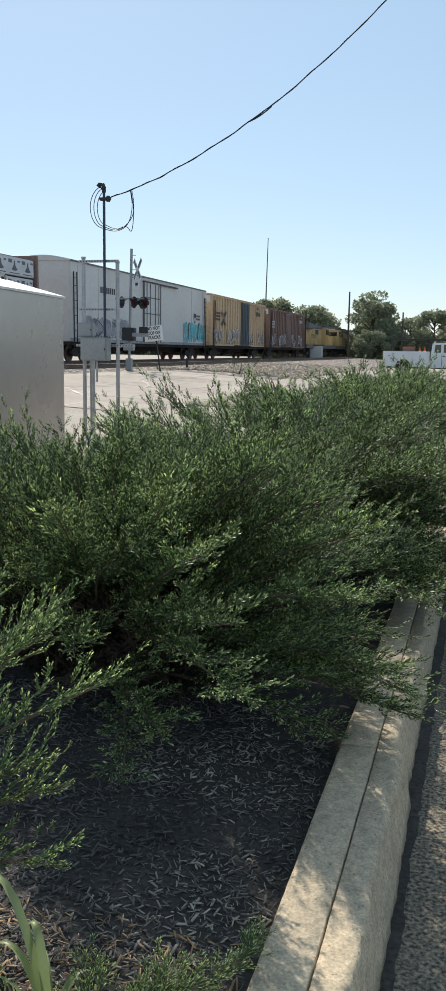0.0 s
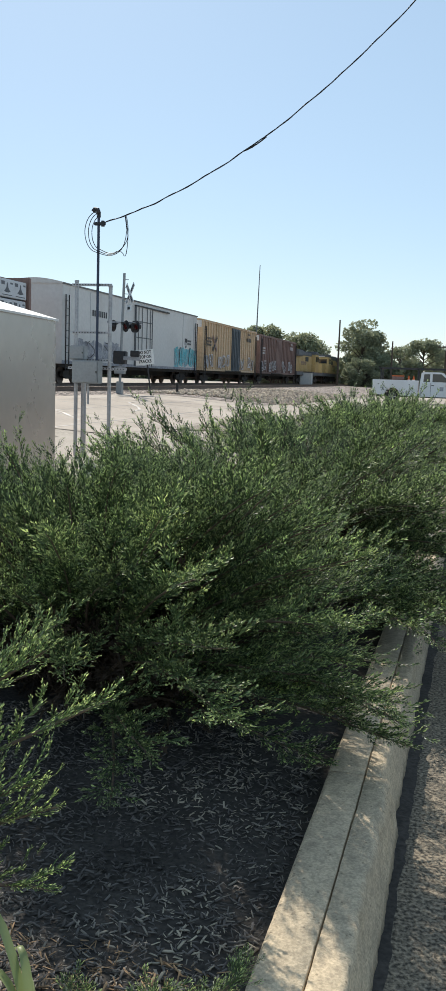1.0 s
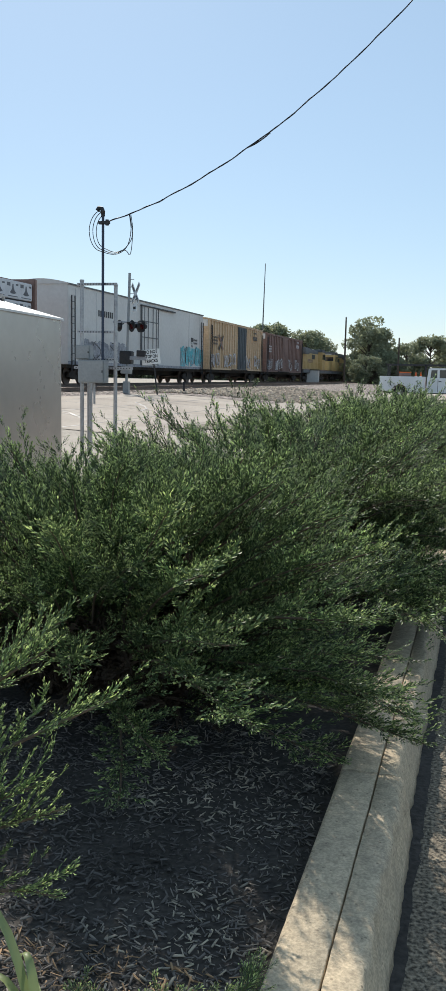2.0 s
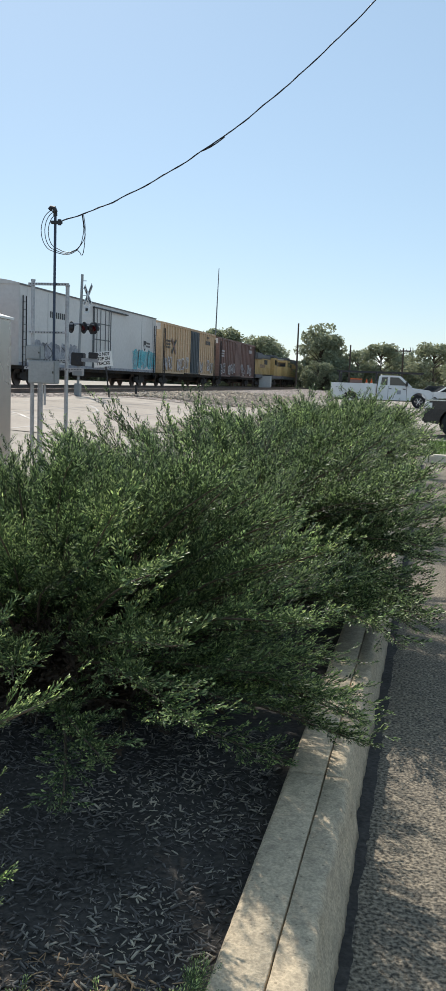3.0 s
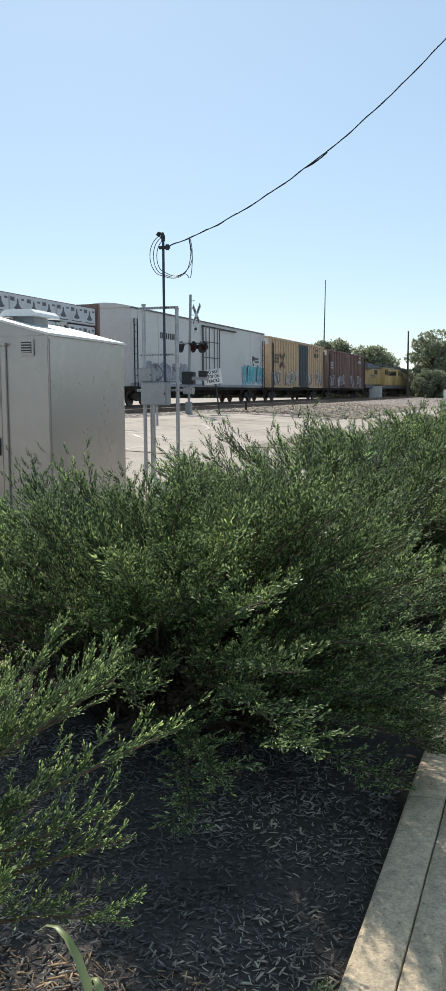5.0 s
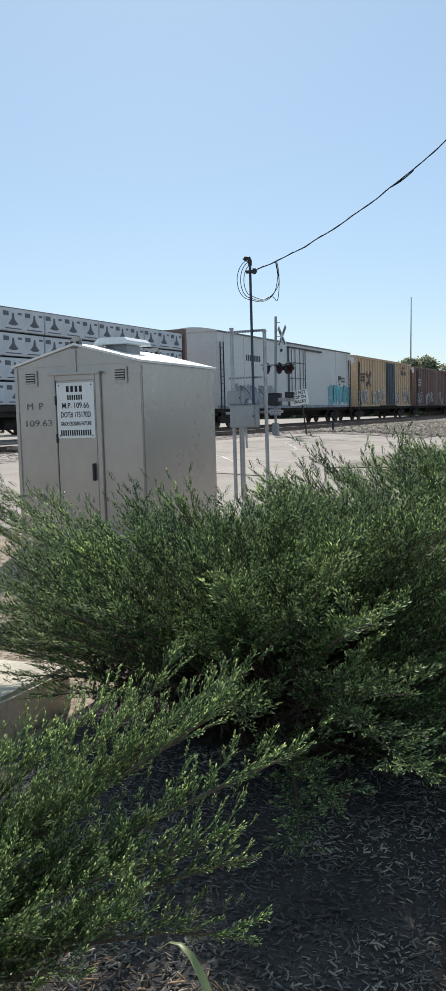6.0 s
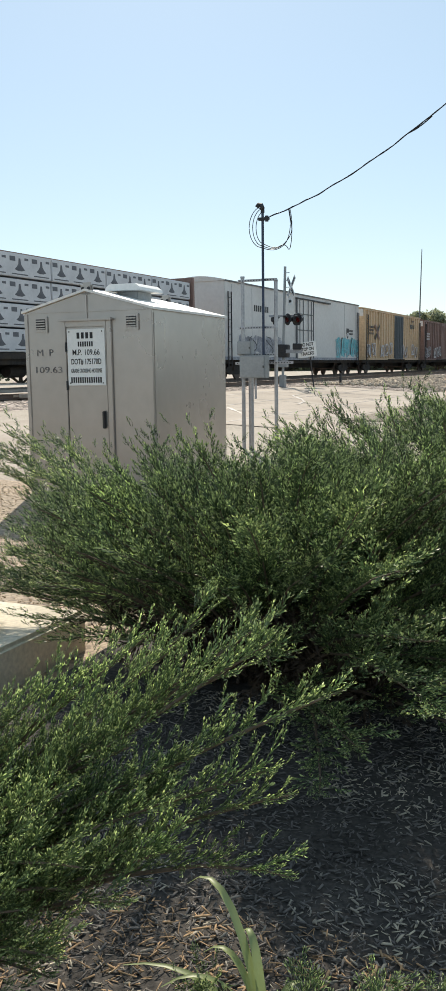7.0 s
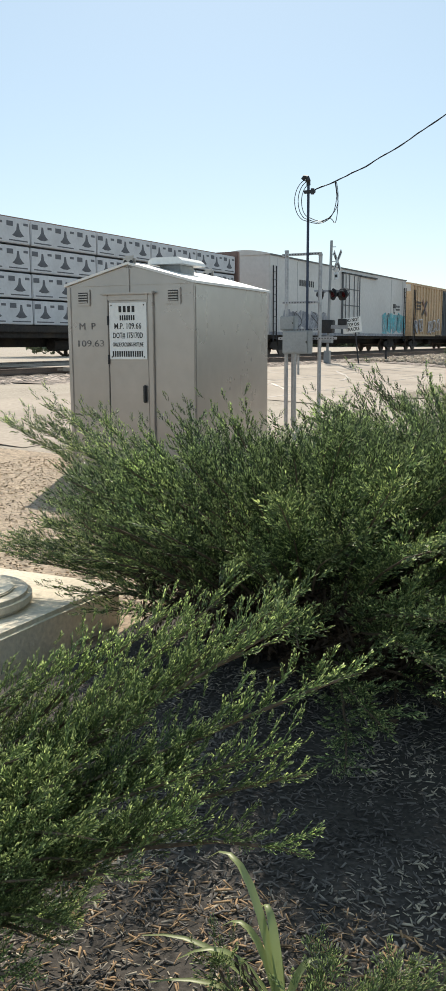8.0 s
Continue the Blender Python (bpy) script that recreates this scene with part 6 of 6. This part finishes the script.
for k, (x, y, s) in enumerate(((-25, 168, 1.1), (-28, 162, 1.0), (-33, 170, 1.25), (-38, 176, 1.1), (-44, 172, 1.2), (-52, 178, 1.1), (-60, 170, 1.1), (-70, 168, 1.2), (-12.2, 160, 0.9), (-9.5, 146, 0.8), (-3, 156, 0.95), (0.5, 165, 0.85), (5.5, 150, 0.95), (13, 138, 1.1), (20, 135, 1.2), (-12.0, 141, 0.55), (-26.0, 150, 0.7), (-29.0, 148, 0.7), (-11, 141, 0.5), (-84, 150, 1.2), (-96, 140, 1.2), (-46, 75, 1.15), (-50, 92, 1.0), (-42, 60, 0.9), (-60, 120, 1.1))):
    src = (T2, T3, T2, T4)[k % 4]
    c = copy_thing(src, Matrix.Translation((x, y, 0)) @ pose(0, 0, 0, 0, 0, float(r.uniform(0, 360))))
    c.scale = (s * 1.1, s * 1.1, s)
hn = 38000
hx = r.uniform(-110, 40, hn); hy = 176 + r.normal(0, 3.0, hn) + 0.0 * hx
hz = r.uniform(0, 1, hn) * (5.0 + 1.4 * np.sin(hx * 0.35) + 1.0 * np.sin(hx * 0.9 + 1))
P = np.c_[hx, hy, hz]
X = unit(r.normal(0, 1, (hn, 3))); Y = unit(np.cross(X, r.normal(0, 1, (hn, 3))))
z = r.uniform(0.3, 0.6, (hn, 1))
tagged(raw("far_woods", np.stack([P - X * z, P - Y * z * 0.6, P + X * z, P + Y * z * 0.6], 1).reshape(-1, 3), np.arange(hn * 4).reshape(-1, 4), M_LEAF2, kind="stuff"), "dense dark green woods in the distance", "woods")


# ---- chips, pebbles and grass in the bed ----
def scatter(name, n, area, size, flat, z0, material, seed, label, category, thick=(0.12, 0.3), tilt=0.3):
    """Loose flat pieces, each a skewed little block, lying on the bed at random."""
    r = np.random.default_rng(seed)
    base = np.array([(-1, -0.5, -1), (1.2, -0.15, -1), (0.8, 0.8, -1), (-0.9, 0.6, -1), (-0.95, -0.4, 1), (1.1, -0.1, 1), (0.7, 0.7, 1), (-0.7, 0.55, 1)], np.float32)
    quads = np.array([(0, 3, 2, 1), (4, 5, 6, 7), (0, 1, 5, 4), (1, 2, 6, 5), (2, 3, 7, 6), (3, 0, 4, 7)])
    x0, x1, y0, y1 = area
    px, py = r.uniform(x0, x1, n), r.uniform(y0, y1, n)
    a = r.uniform(0, 6.28, n)
    sx = size * r.uniform(0.5, 1.5, n); sy = sx * r.uniform(*flat, n); sz = np.minimum(sx, sy) * r.uniform(*thick, n)
    X = np.c_[np.cos(a), np.sin(a), r.normal(0, tilt, n)]; X = unit(X)
    Y = unit(np.cross(r.normal(0, 0.18, (n, 3)) + (0, 0, 1), X)); Z = np.cross(X, Y)
    V = (base[None, :, 0, None] * (X * sx[:, None])[:, None] + base[None, :, 1, None] * (Y * sy[:, None])[:, None] + base[None, :, 2, None] * (Z * sz[:, None])[:, None])
    pz = np.array([z0(u, v) for u, v in zip(px, py)]) + sz * 0.7 + r.uniform(0, 0.012, n)
    V += np.c_[px, py, pz][:, None]
    F = quads[None] + (np.arange(n) * 8)[:, None, None]
    ok = px < np.array([kerb_x(v) - 0.26 for v in py])
    keep = np.where(ok)[0]
    V, F = V[keep], quads[None] + (np.arange(len(keep)) * 8)[:, None, None]
    return tagged(raw(name, V.reshape(-1, 3), F.reshape(-1, 4), material, kind="stuff"), label, category)


def bed_z(x, y):
    return 0.105 + 0.03 * noise.noise(Vector((x * 1.3, y * 1.3, 0))) + 0.012 * noise.noise(Vector((x * 6, y * 6, 2)))


scatter("mulch", 22000, (-1.4, 0.5, 3.5, 5.8), 0.0095, (0.18, 0.48), bed_z, M_CHIP, 61, "grey weathered wood-chip mulch", "mulch")
scatter("fresh_mulch", 2600, (-0.9, 0.45, 3.4, 4.45), 0.014, (0.10, 0.3), bed_z, M_CHIPR, 62, "reddish brown wood chips and dry needles, lightened as if in sun", "mulch")
scatter("gravel", 9500, (-6.5, -1.4, 6.5, 11.6), 0.007, (0.6, 1.0), lambda x, y: ground_z(x, y) + 0.02, M_PEBBLE, 63, "loose tan pebbles on the yard", "gravel", (0.4, 0.7), 0.2)
scatter("ballast_stones", 7500, (-19.0, -6.3, 46.0, 74.0), 0.07, (0.6, 1.0), lambda x, y: ground_z(x, y) + 0.03, M_RUBBLE, 64, "loose brown rubble on the ballast shoulder", "ballast", (0.4, 0.8), 0.3)

tuft = empty("grass_tuft", Matrix.Translation((0.06, 4.08, 0.10)), "broad-bladed green grass tuft in the mulch", "grass tuft")
r = np.random.default_rng(71)
for k, (az, reach, hh) in enumerate(((158, 0.22, 0.30), (185, 0.30, 0.14), (140, 0.10, 0.22), (200, 0.26, 0.09), (60, 0.10, 0.12), (205, 0.20, 0.17), (120, 0.16, 0.11), (-20, 0.14, 0.10), (172, 0.14, 0.19))):
    bm = bmesh.new()
    a = radians(az)
    rows = []
    for i in range(9):
        w = i / 8
        c = Vector((math.cos(a) * reach * w ** 1.3, math.sin(a) * reach * w ** 1.3, hh * math.sin(w * 2.1) / math.sin(1.57)))
        half = 0.009 * math.sin(math.pi * min(0.98, 0.25 + 0.75 * w)) + 0.001
        s = Vector((-math.sin(a), math.cos(a), 0)) * half
        rows.append((bm.verts.new(c - s), bm.verts.new(c + Vector((0, 0, -half * 0.5))), bm.verts.new(c + s)))
    for p, q in zip(rows, rows[1:]):
        for i in range(2):
            bm.faces.new((p[i], p[i + 1], q[i + 1], q[i]))
    part("blade", bm, M_BLADE, tuft, smooth=True)
